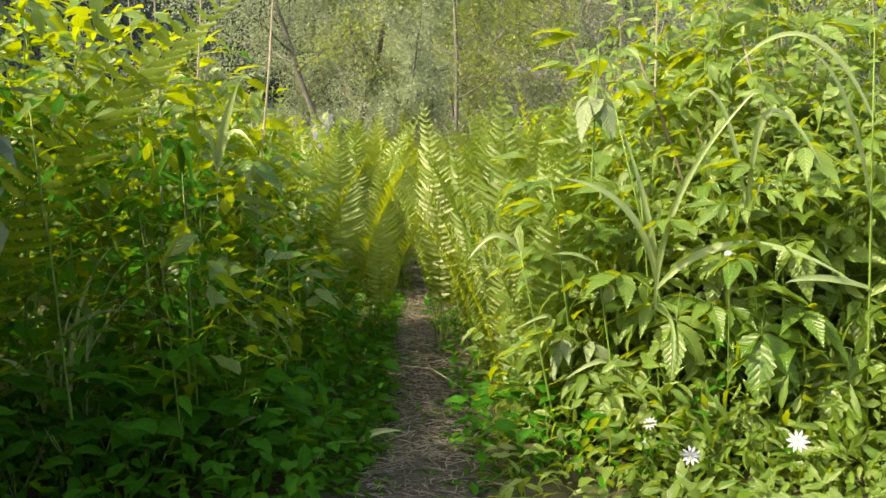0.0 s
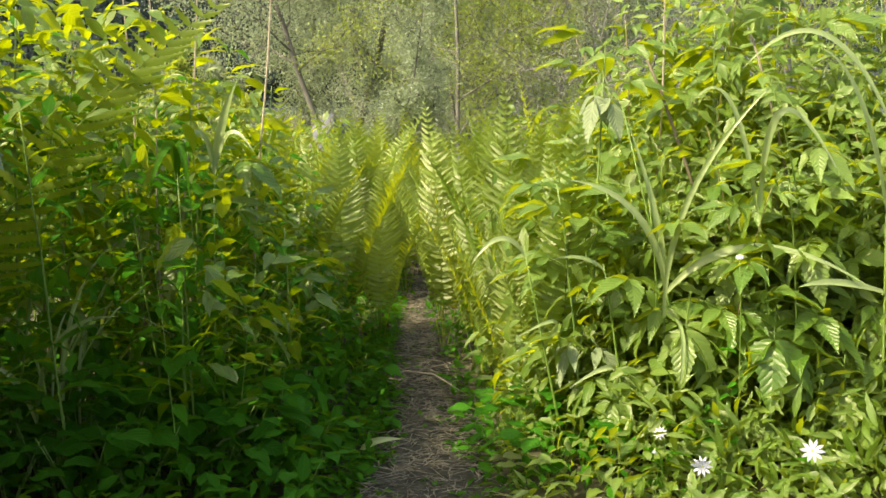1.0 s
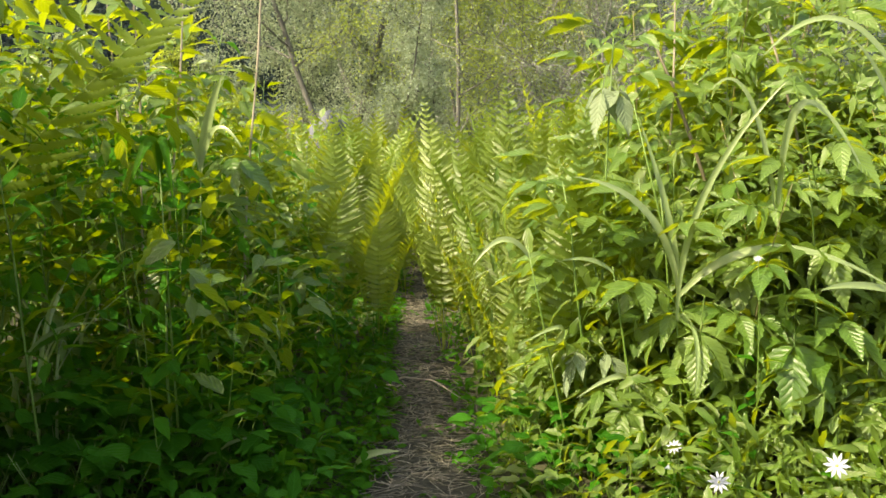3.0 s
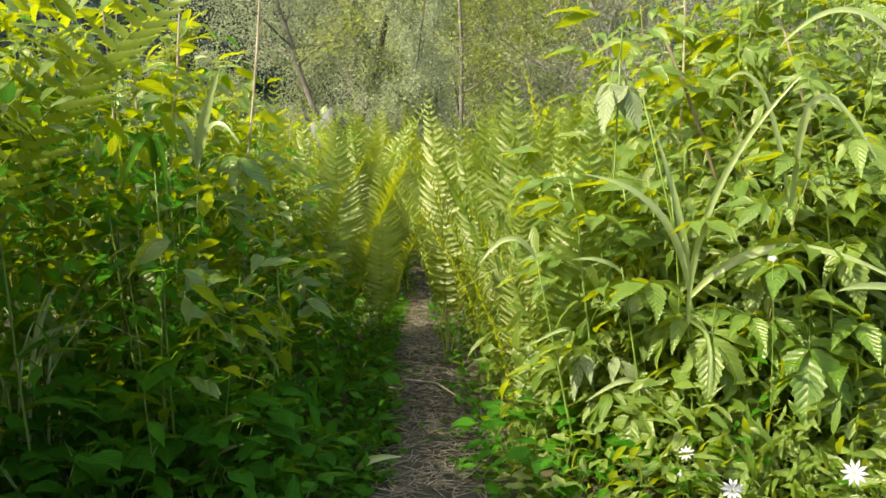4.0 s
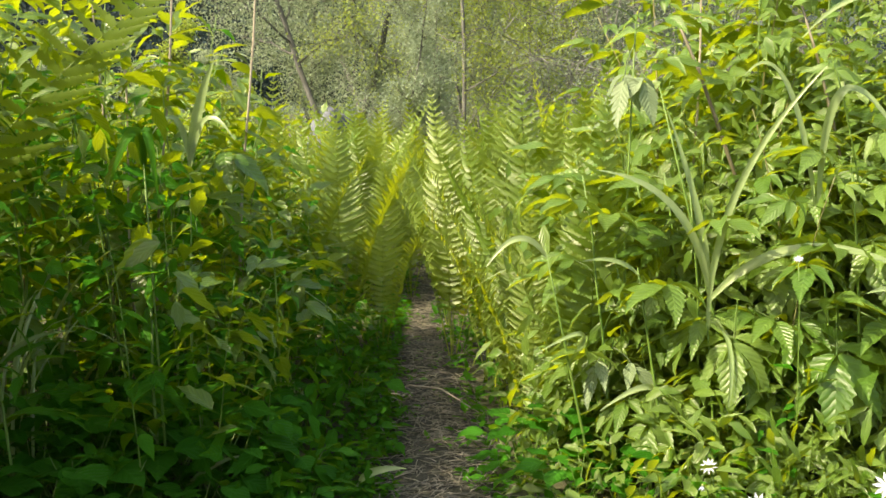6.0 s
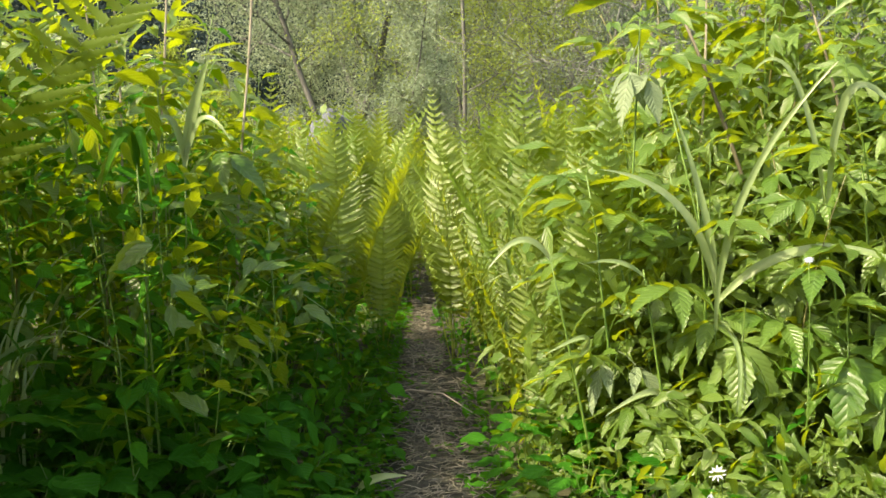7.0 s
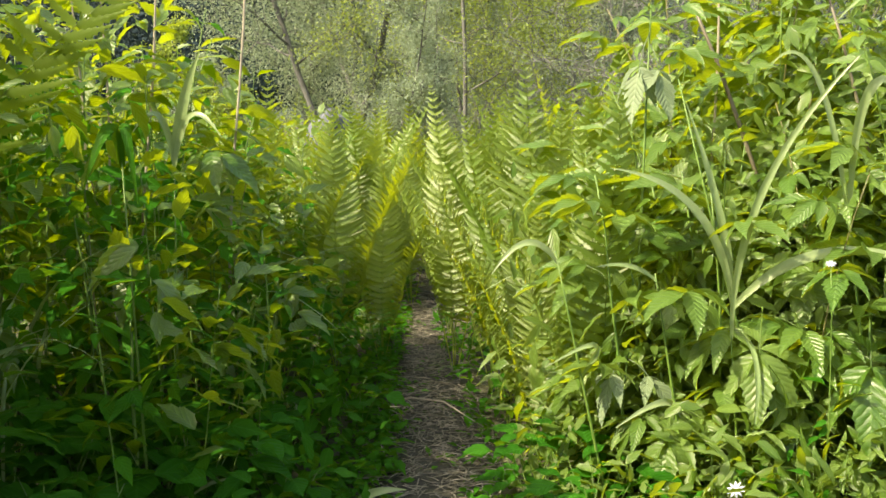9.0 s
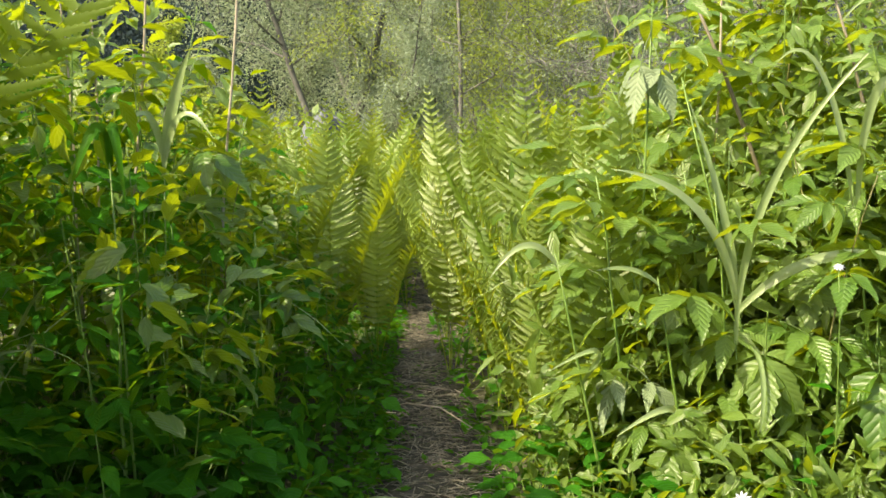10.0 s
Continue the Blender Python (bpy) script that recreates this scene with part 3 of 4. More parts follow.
FRONDS.append(frond_mesh(77, 0.9, 0.35, 0.05, 34, 15, 0.115, 0.2, 0.95, 0.0070))


def fern(seed, m, fronds=7, spread=1.0, far=False):
    rng = random.Random(seed)
    root = thing("fern_plant", "lady fern with finely cut yellow-green fronds beside the trail", "fern", "ferns along the trail", m)
    b = Build()
    b.tube([(0, 0, -0.02), (0, 0, 0.03), (0, 0, 0.06)], [0.035, 0.03, 0.012], 7)
    part("crown", b.mesh("rootstock", M_CANE), root, label="brown scaly rootstock")
    for k in range(fronds):
        a = 360 * k / fronds + rng.uniform(-22, 22)
        s = rng.uniform(0.75, 1.1)
        tilt = rng.uniform(-3, 10) * spread
        part("frond", FAR_FRONDS[k % 3] if far else FRONDS[rng.choice((0, 0, 5, 5, 1, 2))], root, pose(0, 0, 0.03, 0, 0, a) @ pose(0, 0.02, 0, -tilt, 0, rng.uniform(-25, 25)) @ Matrix.Diagonal((s, s, s, 1)))
    return root


def blade_points(base, mid, tip, n=16):
    """A blade's line that leaves its base, passes near mid and droops to its tip."""
    base, mid, tip = Vector(base), Vector(mid), Vector(tip)
    ctrl = mid * 2 - (base + tip) / 2
    return [base * (1 - s) ** 2 + ctrl * 2 * s * (1 - s) + tip * s * s for s in (i / n for i in range(n + 1))]


def blade_mesh(pts, width, face=Vector((0.2, -0.8, 0.6)), fold=0.35, mat=None):
    b = Build()
    rows, uvs = [], []
    n = len(pts) - 1
    for i, p in enumerate(pts):
        d = (pts[min(i + 1, n)] - pts[max(i - 1, 0)]).normalized()
        side = d.cross(face).normalized()
        up = side.cross(d)
        s = i / n
        w = width / 2 * min(1.0, 0.45 + 2.2 * s) * (1 - max(0, (s - 0.35) / 0.65) ** 1.8) + 0.0004
        rows.append([p - side * w + up * w * fold, p - side * w * 0.5 + up * w * fold * 0.35, p, p + side * w * 0.5 + up * w * fold * 0.35, p + side * w + up * w * fold])
        uvs.append([(s, v) for v in (0, 0.25, 0.5, 0.75, 1)])
    b.grid(rows, uvs)
    return b.mesh("blade", mat or M_GRASS)


def grass_tuft(seed, m, n=9, height=0.5):
    rng = random.Random(seed)
    root = thing("grass_tuft", "tuft of long arching green grass", "grass", "grass tufts along the trail", m)
    for k in range(n):
        a = rng.uniform(0, 6.28)
        h = height * rng.uniform(0.6, 1.2)
        r = h * rng.uniform(0.15, 0.6)
        o = Vector((rng.uniform(-0.03, 0.03), rng.uniform(-0.03, 0.03), 0))
        d = Vector((math.cos(a), math.sin(a), 0))
        pts = blade_points(o, o + d * r * 0.35 + Vector((0, 0, h * 0.7)), o + d * r * 1.5 + Vector((0, 0, h * rng.uniform(0.55, 1.0))), 10)
        part("blade", blade_mesh(pts, rng.uniform(0.005, 0.009), Vector((d.x, d.y, 0.5))), root)
    return root


# ---------------------------------------------------------------- growth along the trail
RNG = random.Random(7)


def spots(n, xr, yr, gap, keep):
    """Up to n places in a rectangle, no two closer than gap, where keep(x, y) holds."""
    out = []
    for _ in range(n * 40):
        if len(out) == n:
            break
        x, y = RNG.uniform(*xr), RNG.uniform(*yr)
        if keep(x, y) and all((x - a) ** 2 + (y - b) ** 2 > gap * gap for a, b in out):
            out.append((x, y))
    return out


def in_right(x, y, edge=0.06):
    return x > path_x(y) + path_half(y) + edge and clear_of_view(x, y) and (y > 2.5 or x > 1.0)


def in_left(x, y, edge=0.08):
    return x < path_x(y) - path_half(y) - edge and clear_of_view(x, y) and not (edge > 0.065 and in_gap(x, y))


def sow(make, variants, full, places, height_of, lo=0.5, hi=1.25):
    """Builds a few plants of a kind, then copies them over the places at the height that the growth has there."""
    made = []
    for i, (x, y) in enumerate(places):
        h = height_of(x, y) * RNG.uniform(0.8, 1.08)
        s = max(lo, min(hi, h / full))
        m = pose(x, y, ground_z(x, y) - 0.01, RNG.uniform(-6, 6), RNG.uniform(-6, 6), RNG.uniform(0, 360))
        if len(made) < variants:
            made.append(make(100 + i, m @ Matrix.Diagonal((s, s, s, 1))))
            made[-1].scale = (s, s, s)
        else:
            src = made[i % variants]
            k = s / src.scale[0]
            copy_thing(src, m @ Matrix.Diagonal((k, k, k, 1)))


def far_fern(seed, m):
    return fern(seed, m, 7, 1.0, True)


TALL = 0.42
sow(raspberry, 8, 0.98, spots(62, (0.15, 1.75), (1.75, 3.6), 0.12, lambda x, y: in_right(x, y) and right_height(x, y) > TALL and x > 0.44), right_height, 0.45)
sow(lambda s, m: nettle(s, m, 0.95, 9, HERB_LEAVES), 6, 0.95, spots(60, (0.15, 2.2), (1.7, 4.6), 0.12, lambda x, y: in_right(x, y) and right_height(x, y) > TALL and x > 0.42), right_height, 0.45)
sow(raspberry, 7, 0.98, spots(9, (-1.7, -0.5), (2.9, 3.8), 0.12, lambda x, y: in_left(x, y, 0.14)), left_height, 0.4)
sow(raspberry, 5, 0.98, spots(4, (-1.0, -0.62), (2.6, 3.1), 0.13, lambda x, y: in_left(x, y, 0.14)), lambda x, y: 0.80 + 0.3 * min(0.8, -0.3 - x), 0.4)
# The left side takes the nettles, whose green has the shade in it.
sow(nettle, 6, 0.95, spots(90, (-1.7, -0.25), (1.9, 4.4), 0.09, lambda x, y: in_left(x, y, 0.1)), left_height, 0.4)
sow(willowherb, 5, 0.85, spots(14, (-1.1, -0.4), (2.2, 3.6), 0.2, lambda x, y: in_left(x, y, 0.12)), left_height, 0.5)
sow(far_fern, 6, 0.75, spots(9, (0.5, 1.1), (3.0, 4.4), 0.22, lambda x, y: in_right(x, y, 0.08)), lambda x, y: 0.72, 0.7)

sow(far_fern, 4, 0.75, spots(13, (0.1, 1.2), (4.4, 5.7), 0.22, lambda x, y: in_right(x, y, 0.08)), lambda x, y: 0.72, 0.7)
sow(far_fern, 5, 0.75, spots(6, (-1.1, -0.55), (3.4, 4.4), 0.24, lambda x, y: in_left(x, y, 0.1)), lambda x, y: 0.68, 0.7)
sow(far_fern, 4, 0.75, spots(12, (-1.2, -0.3), (4.4, 5.8), 0.24, lambda x, y: in_left(x, y, 0.1)), lambda x, y: 0.68, 0.7)
sow(far_fern, 4, 0.75, spots(10, (-0.9, 0.9), (6.0, 6.9), 0.22, lambda x, y: True), lambda x, y: 0.62, 0.6)


# undergrowth that nobody could count
def leaf_form(teeth=4, length=1.0, width=0.55):
    b = Build()
    b.leaflet(Matrix.Identity(4), length, width, teeth, 0.25, 0.7, 0.38, 0.5)
    return b


def fill(name, label, n, xr, yr, inside, height_of, lo, hi, size, mat, seed, tilt=0.55, width=0.55, teeth=2, lean=0.0):
    rng = np.random.default_rng(seed)
    pts = []
    while len(pts) < n:
        x, y = rng.uniform(*xr), rng.uniform(*yr)
        if inside(x, y):
            h = height_of(x, y)
            pts.append((x, y, ground_z(x, y) + h * rng.uniform(lo, hi)))
    sc = rng.uniform(*size, n)
    tilted = turns(rng, n, tilt, sc)
    if lean:
        bend = Vector((0, 0, 1)).rotation_difference(Vector((-0.62 * lean, -0.52 * lean, 1.0))).to_matrix()
        tilted = np.array(bend) @ tilted
    single(name, scattered(name, leaf_form(teeth, 1.0, width) if teeth else simple_leaf(1.0, width), tilted, np.array(pts), mat), label, "undergrowth", kind="stuff")


fill("undergrowth", "dense green leaves filling the thicket on the sunny side", 9000, (0.1, 2.4), (1.75, 6.5), lambda x, y: in_right(x, y, 0.05), right_height, 0.12, 0.85, (0.035, 0.075), M_FILL, 31, lean=0.6)
# Darker leaf copy puts shade into the near left thicket; M_FILL beyond is lighter.
fill("undergrowth", "dense leaves in a shade-darkened green filling the left thicket", 5200, (-2.2, -0.2), (1.75, 3.9), lambda x, y: in_left(x, y, 0.06), left_height, 0.1, 0.82, (0.035, 0.075), M_LOW_SHADE, 32)
fill("undergrowth", "green leaves between the ferns on the far side", 3500, (-2.4, -0.2), (3.7, 6.5), lambda x, y: in_left(x, y, 0.06), left_height, 0.1, 0.85, (0.035, 0.07), M_FILL, 44)
fill("undergrowth", "tangled green herbs at the foot of the trees", 8000, (-4.5, 4.5), (6.3, 9.5), lambda x, y: True, lambda x, y: 0.6, 0.1, 1.0, (0.04, 0.08), M_FILL, 33, teeth=0)
fill("undergrowth", "small sunlit leaves over the sloping edge of the thicket", 3200, (0.18, 1.5), (2.15, 3.4), lambda x, y: in_right(x, y, 0.03), right_height, 0.5, 1.0, (0.03, 0.06), M_FILL, 38, 0.4, 0.4, 3, 0.9)
# Lighter leaf colour stands for sun on the thicket's top.
fill("undergrowth", "lighter leaves for sunlight at the top of the left thicket", 1300, (-1.5, -0.3), (1.9, 3.6), lambda x, y: in_left(x, y, 0.15), left_height, 0.72, 1.06, (0.05, 0.095), M_FILL, 39, 0.45, 0.46, 4)
fill("undergrowth", "narrow pale leaves low among the flowers", 1300, (0.2, 1.2), (2.5, 2.9), lambda x, y: in_right(x, y, 0.03), right_height, 0.2, 0.9, (0.03, 0.055), M_FILL, 40, 0.5, 0.28, 3, 0.9)
fill("undergrowth", "leaves behind the broad raspberries", 2600, (0.38, 1.3), (2.52, 2.9), lambda x, y: True, lambda x, y: min(0.8, 0.35 + 1.1 * (y - 2.5)), 0.1, 1.0, (0.045, 0.085), M_FILL, 51, 0.5, 0.46, 4, 0.9)
fill("undergrowth", "narrow shining leaves growing up between the ferns", 900, (0.05, 0.75), (2.5, 4.0), lambda x, y: in_right(x, y, 0.02), lambda x, y: 0.60, 0.1, 1.0, (0.05, 0.09), M_FILL, 47, 0.6, 0.3, 3, 0.7)
fill("undergrowth", "pale sunlit leaves below the broad raspberries", 700, (0.42, 1.2), (2.18, 2.48), lambda x, y: True, lambda x, y: 0.10 + 0.75 * (y - 2.16), 0.05, 1.0, (0.05, 0.085), M_FILL, 48, 0.95, 0.24, 4, 0.4)
fill("undergrowth", "leafy foot of the sunlit thicket", 1200, (0.36, 1.2), (2.06, 2.5), lambda x, y: True, lambda x, y: 0.05 + 0.9 * max(0.0, y - 2.16), 0.15, 1.0, (0.03, 0.06), M_FILL, 42, 0.45, 0.45, 3, 0.9)
fill("undergrowth", "herbs closing over the far end of the trail", 1300, (-0.6, 0.25), (4.95, 6.6), lambda x, y: True, lambda x, y: 0.14 + 0.26 * (y - 4.95), 0.05, 1.0, (0.03, 0.06), M_FILL, 43, 0.5, 0.4, 2, 0.6)
fill("undergrowth", "broad sunlit leaves at the foot of the thicket", 1400, (0.45, 1.3), (2.48, 2.85), lambda x, y: True, lambda x, y: 0.25 + 0.8 * (y - 2.48), 0.2, 1.0, (0.05, 0.085), M_FILL, 45, 0.4, 0.5, 4, 0.9)
fill("ground_herbs", "small creeping leaves on the trail's shaded edge", 1500, (-0.40, -0.05), (2.2, 4.6), lambda x, y: -0.075 < x - path_x(y) + path_half(y) < 0.02 + 0.07 * noise.noise(Vector((x * 7, y * 7, 4))), lambda x, y: 0.055, 0.2, 1.0, (0.018, 0.036), M_LOW_SHADE, 46, 0.4)
fill("ground_herbs", "low sunlit leaves between the raspberries", 2600, (0.2, 1.3), (2.2, 3.1), lambda x, y: in_right(x, y, 0.04), lambda x, y: min(0.45, right_height(x, y)), 0.1, 1.0, (0.04, 0.075), M_FILL, 37, 0.45, 0.5, 3, 0.9)
fill("ground_herbs", "low olive-green leaves at the foot of the bank", 420, (0.12, 0.42), (2.06, 2.9), lambda x, y: x > path_x(y) + path_half(y) + 0.02, lambda x, y: 0.06 + 0.5 * max(0.0, x - 0.1), 0.1, 1.0, (0.03, 0.065), M_HERB, 49, 0.5, 0.42, 3)
fill("ground_herbs", "low leaves darkened for shade at the left thicket's foot", 900, (-1.15, -0.24), (1.98, 2.5), lambda x, y: True, lambda x, y: 0.10 + 0.25 * max(0.0, y - 2.1), 0.1, 1.0, (0.03, 0.07), M_LOW_SHADE, 54, 0.5, 0.5, 3)
fill("ground_herbs", "low creeping leaves at the edges of the trail", 5200, (-0.75, 0.6), (2.2, 5.8), lambda x, y: abs(x - path_x(y)) > path_half(y) - 0.035 + 0.06 * noise.noise(Vector((x * 9, y * 9, 2))), lambda x, y: 0.05 + 0.35 * max(0, abs(x - path_x(y)) - path_half(y)), 0.1, 1.0, (0.022, 0.055), M_LOW_SHADE, 34, 0.4)


fill("undergrowth", "green herbs growing all round the clearing", 16000, (-5, 5), (-3.0, 6.3), lambda x, y: clear_of_view(x, y) and (y < 1.75 or abs(x) > 2.3), lambda x, y: 0.7 if abs(x) > 0.8 else 0.4, 0.05, 1.0, (0.04, 0.09), M_FILL, 35, teeth=0)
fill("undergrowth", "rough green growth of the clearing around", 16000, (-12, 12), (-9.0, 14), lambda x, y: abs(x) > 4.5 or y > 9.3 or y < -2.8, lambda x, y: 0.5, 0.05, 1.0, (0.08, 0.20), M_FILL, 36, teeth=0)


def build_straw():
    rng = np.random.default_rng(41)
    n = 5200
    b = Build()
    b.tube([(0, -0.5, 0), (0.03, 0, 0.02), (0, 0.5, 0)], [0.02, 0.022, 0.012], 3)
    y = rng.uniform(1.9, 6.5, n)
    x = np.array([path_x(v) for v in y]) + rng.normal(0, 0.075, n)
    locs = np.stack([x, y, np.array([ground_z(a, c) for a, c in zip(x, y)]) + rng.uniform(0.008, 0.03, n)], 1)
    sc = rng.uniform(0.015, 0.06, n) * np.where(rng.uniform(0, 1, n) < 0.06, 1.8, 1.0)
    m = turns(rng, n, 0.12, sc)
    m[:, :, 0] *= (0.0010 / 0.02 / sc)[:, None] * rng.uniform(0.6, 1.5, n)[:, None]
    m[:, :, 2] *= (0.0009 / 0.02 / sc)[:, None]
    single("straw_litter", scattered("straw_litter", b, m, locs, M_STRAW), "dry straw and twigs strewn over the trail", "litter", kind="stuff")


build_straw()
fill("ground_herbs", "scattered small leaves creeping over the trail", 900, (-0.28, 0.2), (2.2, 4.6), lambda x, y: abs(x - path_x(y)) < path_half(y) + 0.02 and noise.noise(Vector((x * 8, y * 5, 9))) > 0.05, lambda x, y: 0.02, 0.3, 1.0, (0.014, 0.036), M_LOW_SHADE, 53, 0.35)


# ---------------------------------------------------------------- single plants that stand out
def single_fern(label, x, y, z, fronds):
    """A fern whose fronds are given one by one: mesh index, turn, tilt, size."""
    root = thing("fern_plant", label, "fern", "ferns along the trail", pose(x, y, z))
    for i, turn, tilt, s in fronds:
        part("frond", FRONDS[i], root, pose(0, 0, 0, 0, 0, turn) @ pose(0, 0.01, 0, -tilt, 0, 0) @ Matrix.Diagonal((s, s, s, 1)))
    return root


def edge_fern(label, x, y, size, turn=180, seed=0):
    """A fern at the trail's edge: one upright frond towards the trail's foot, others behind and beside it."""
    rng = random.Random(900 + seed)
    return single_fern(label, x, y, 0.0, [
        (5, turn + rng.choice((-1, 1)) * rng.uniform(8, 28), -2, size), (0, turn - 75 + rng.uniform(-12, 12), 6, size * rng.uniform(0.82, 0.95)),
        (0, turn + 70 + rng.uniform(-12, 12), 6, size * rng.uniform(0.82, 0.95)),
        (1, turn + 180, 8, size * 0.85)])


edge_fern("tall sunlit fern with wide toothed fronds", 0.262, 2.62, 0.92, 176, 1)
edge_fern("fern with a pale frond drooping over the trail", 0.18, 2.85, 0.66, 150, 2)
edge_fern("upright yellow-green fern with narrow fronds", 0.0, 3.72, 0.96, 178, 3)
edge_fern("upright yellow-green fern with narrow fronds", 0.08, 4.0, 0.92, 188, 4)
edge_fern("upright yellow-green fern with narrow fronds", 0.14, 3.55, 0.96, 172, 5)
edge_fern("slender fern rising above the herbs", 0.20, 3.3, 1.02, 182, 6)
edge_fern("middling fern between the taller fronds", 0.24, 3.1, 0.86, 170, 7)
edge_fern("low fern with fresh fronds beside the trail", 0.13, 3.25, 0.68, 160, 8)
edge_fern("low fern with fresh fronds beside the trail", 0.02, 4.5, 0.74, 190, 9)
edge_fern("upright fern at the back of the bed", 0.36, 3.9, 0.98, 180, 10)
edge_fern("pale sunlit fern with spreading fronds", -0.335, 3.70, 0.92, 172, 11)
edge_fern("bright yellow fern lit from behind", -0.215, 3.8, 0.77, 184, 12)
edge_fern("pale fern leaning over the trail", -0.16, 4.78, 0.82, 190, 13)
edge_fern("shaded fern in front of the nettles", -0.47, 3.55, 0.80, 175, 14)
edge_fern("fern at the shaded edge of the trail", -0.33, 4.75, 0.88, 180, 15)
edge_fern("fern at the shaded edge of the trail", -0.52, 4.75, 0.88, 180, 16)
edge_fern("slender fern rising above the herbs", 0.40, 3.25, 1.06, 182, 17)
for k, (x, y, size) in enumerate(((0.10, 3.42, 0.86), (0.18, 2.98, 0.78), (0.31, 2.88, 0.84), (0.15, 3.08, 0.64), (0.32, 3.5, 1.0), (0.26, 3.78, 0.96), (-0.01, 4.2, 0.86), (0.16, 3.75, 0.92), (0.40, 3.0, 0.86))):
    edge_fern("upright yellow-green fern with narrow fronds", x, y, size, 160 + 7 * k, 30 + k)
shaded_fern = single_fern("shaded fern with a long frond arching over the herbs", -1.08, 2.2, 0.0, [(2, 60, 8, 0.8), (1, 150, 8, 0.8)])
part("frond", FRONDS[6], shaded_fern, pose(0, 0, 0, 0, 10, 0) @ Matrix.Diagonal((1.42, 1.42, 1.42, 1)))


def reed_grass(label, base, top, blades, width=0.0028, mat=None):
    """A tall grass: a jointed stem and long blades, each from a joint over a crest to its tip."""
    root = thing("reed_grass", label, "grass", "tall grasses along the trail", pose(*base))
    o = Vector(base)
    b = Build()
    b.tube([(Vector(top) - o) * s for s in (0, 0.25, 0.5, 0.75, 1)], [width, width, width * 0.9, width * 0.7, width * 0.4], 6)
    part("stem", b.mesh("grass_stem", M_STEM), root)
    for f, mid, tip, w in blades:
        start = (Vector(top) - o) * f
        part("blade", blade_mesh(blade_points(start, Vector(mid) - o, Vector(tip) - o), w, mat=mat), root)
    return root


reed_grass("tall grass with broad pale arching blades", (0.572, 2.45, 0.0), (0.369, 2.45, 0.779), [
    (0.50, (0.396, 2.43, 0.560), (0.249, 2.40, 0.632), 0.018),
    (0.50, (0.646, 2.40, 0.492), (0.880, 2.36, 0.410), 0.018),
    (0.52, (0.444, 2.46, 0.555), (0.386, 2.48, 0.747), 0.016),
    (0.45, (0.49, 2.36, 0.30), (0.475, 2.33, 0.18), 0.009),
])
reed_grass("tall grass with one long upright blade", (0.489, 2.42, 0.0), (0.461, 2.42, 0.347), [
    (0.98, (0.505, 2.40, 0.60), (0.664, 2.38, 0.831), 0.013),
])
reed_grass("tall grass with broad pale arching blades", (0.74, 2.45, 0.0), (0.655, 2.45, 0.60), [
    (0.90, (0.70, 2.42, 0.775), (0.835, 2.38, 0.585), 0.016),
    (0.85, (0.60, 2.45, 0.78), (0.52, 2.44, 0.80), 0.012),
])
reed_grass("tall grass with broad pale arching blades", (0.93, 2.4, 0.0), (0.90, 2.4, 0.95), [
    (0.42, (0.80, 2.36, 0.425), (0.715, 2.33, 0.420), 0.016),
    (0.80, (0.76, 2.4, 0.93), (0.60, 2.38, 0.86), 0.015),
    (0.60, (0.83, 2.36, 0.80), (0.74, 2.34, 0.90), 0.014),
])
reed_grass("thin grass stalk leaning over the trail", (0.268, 2.45, 0.0), (0.165, 2.45, 0.489), [(0.95, (0.115, 2.43, 0.505), (0.055, 2.41, 0.455), 0.012), (0.55, (0.23, 2.42, 0.33), (0.15, 2.40, 0.30), 0.010)], 0.0028)
reed_grass("thin grass stalk with a bent head", (0.41, 2.45, 0.0), (0.336, 2.45, 0.449), [(0.97, (0.29, 2.44, 0.463), (0.231, 2.43, 0.463), 0.009), (0.45, (0.34, 2.4, 0.235), (0.26, 2.37, 0.20), 0.012)], 0.0028)
# Willowherb's dark green replaces the grass colour to put shade on these blades.
reed_grass("grass with drooping blades coloured dark to stand for shade", (-0.515, 2.35, 0.0), (-0.543, 2.35, 0.66), [
    (0.97, (-0.556, 2.33, 0.70), (-0.592, 2.30, 0.60), 0.020),
    (0.97, (-0.530, 2.33, 0.70), (-0.505, 2.30, 0.58), 0.018),
], mat=M_WILLOW)
reed_grass("grass with a pale blade shining in the sun", (-0.53, 2.6, 0.0), (-0.518, 2.6, 0.66), [(0.97, (-0.495, 2.59, 0.746), (-0.462, 2.58, 0.835), 0.020), (0.95, (-0.48, 2.58, 0.72), (-0.42, 2.55, 0.68), 0.013), (0.95, (-0.54, 2.58, 0.72), (-0.58, 2.55, 0.69), 0.012)])
reed_grass("low grass with a bent blade", (-0.83, 2.3, 0.0), (-0.82, 2.28, 0.16), [(0.95, (-0.76, 2.25, 0.32), (-0.64, 2.25, 0.37), 0.012), (0.9, (-0.88, 2.25, 0.26), (-0.98, 2.25, 0.2), 0.013)])
reed_grass("low grass with a pale blade leaning towards the trail", (-0.52, 2.35, 0.0), (-0.50, 2.33, 0.03), [(0.9, (-0.44, 2.3, 0.11), (-0.36, 2.3, 0.14), 0.011)], 0.002)
reed_grass("grass leaning over the trail's straw", (-0.20, 2.50, 0.0), (-0.185, 2.52, 0.02), [(0.9, (-0.150, 2.50, 0.045), (-0.095, 2.50, 0.05), 0.016)], 0.002)
dry_stem = Build()
dry_stem.tube([(0, 0, 0), (0.06, -0.07, 0.035), (0.14, -0.15, 0.045), (0.23, -0.24, 0.01)], [0.0022, 0.0022, 0.002, 0.0014], 5)
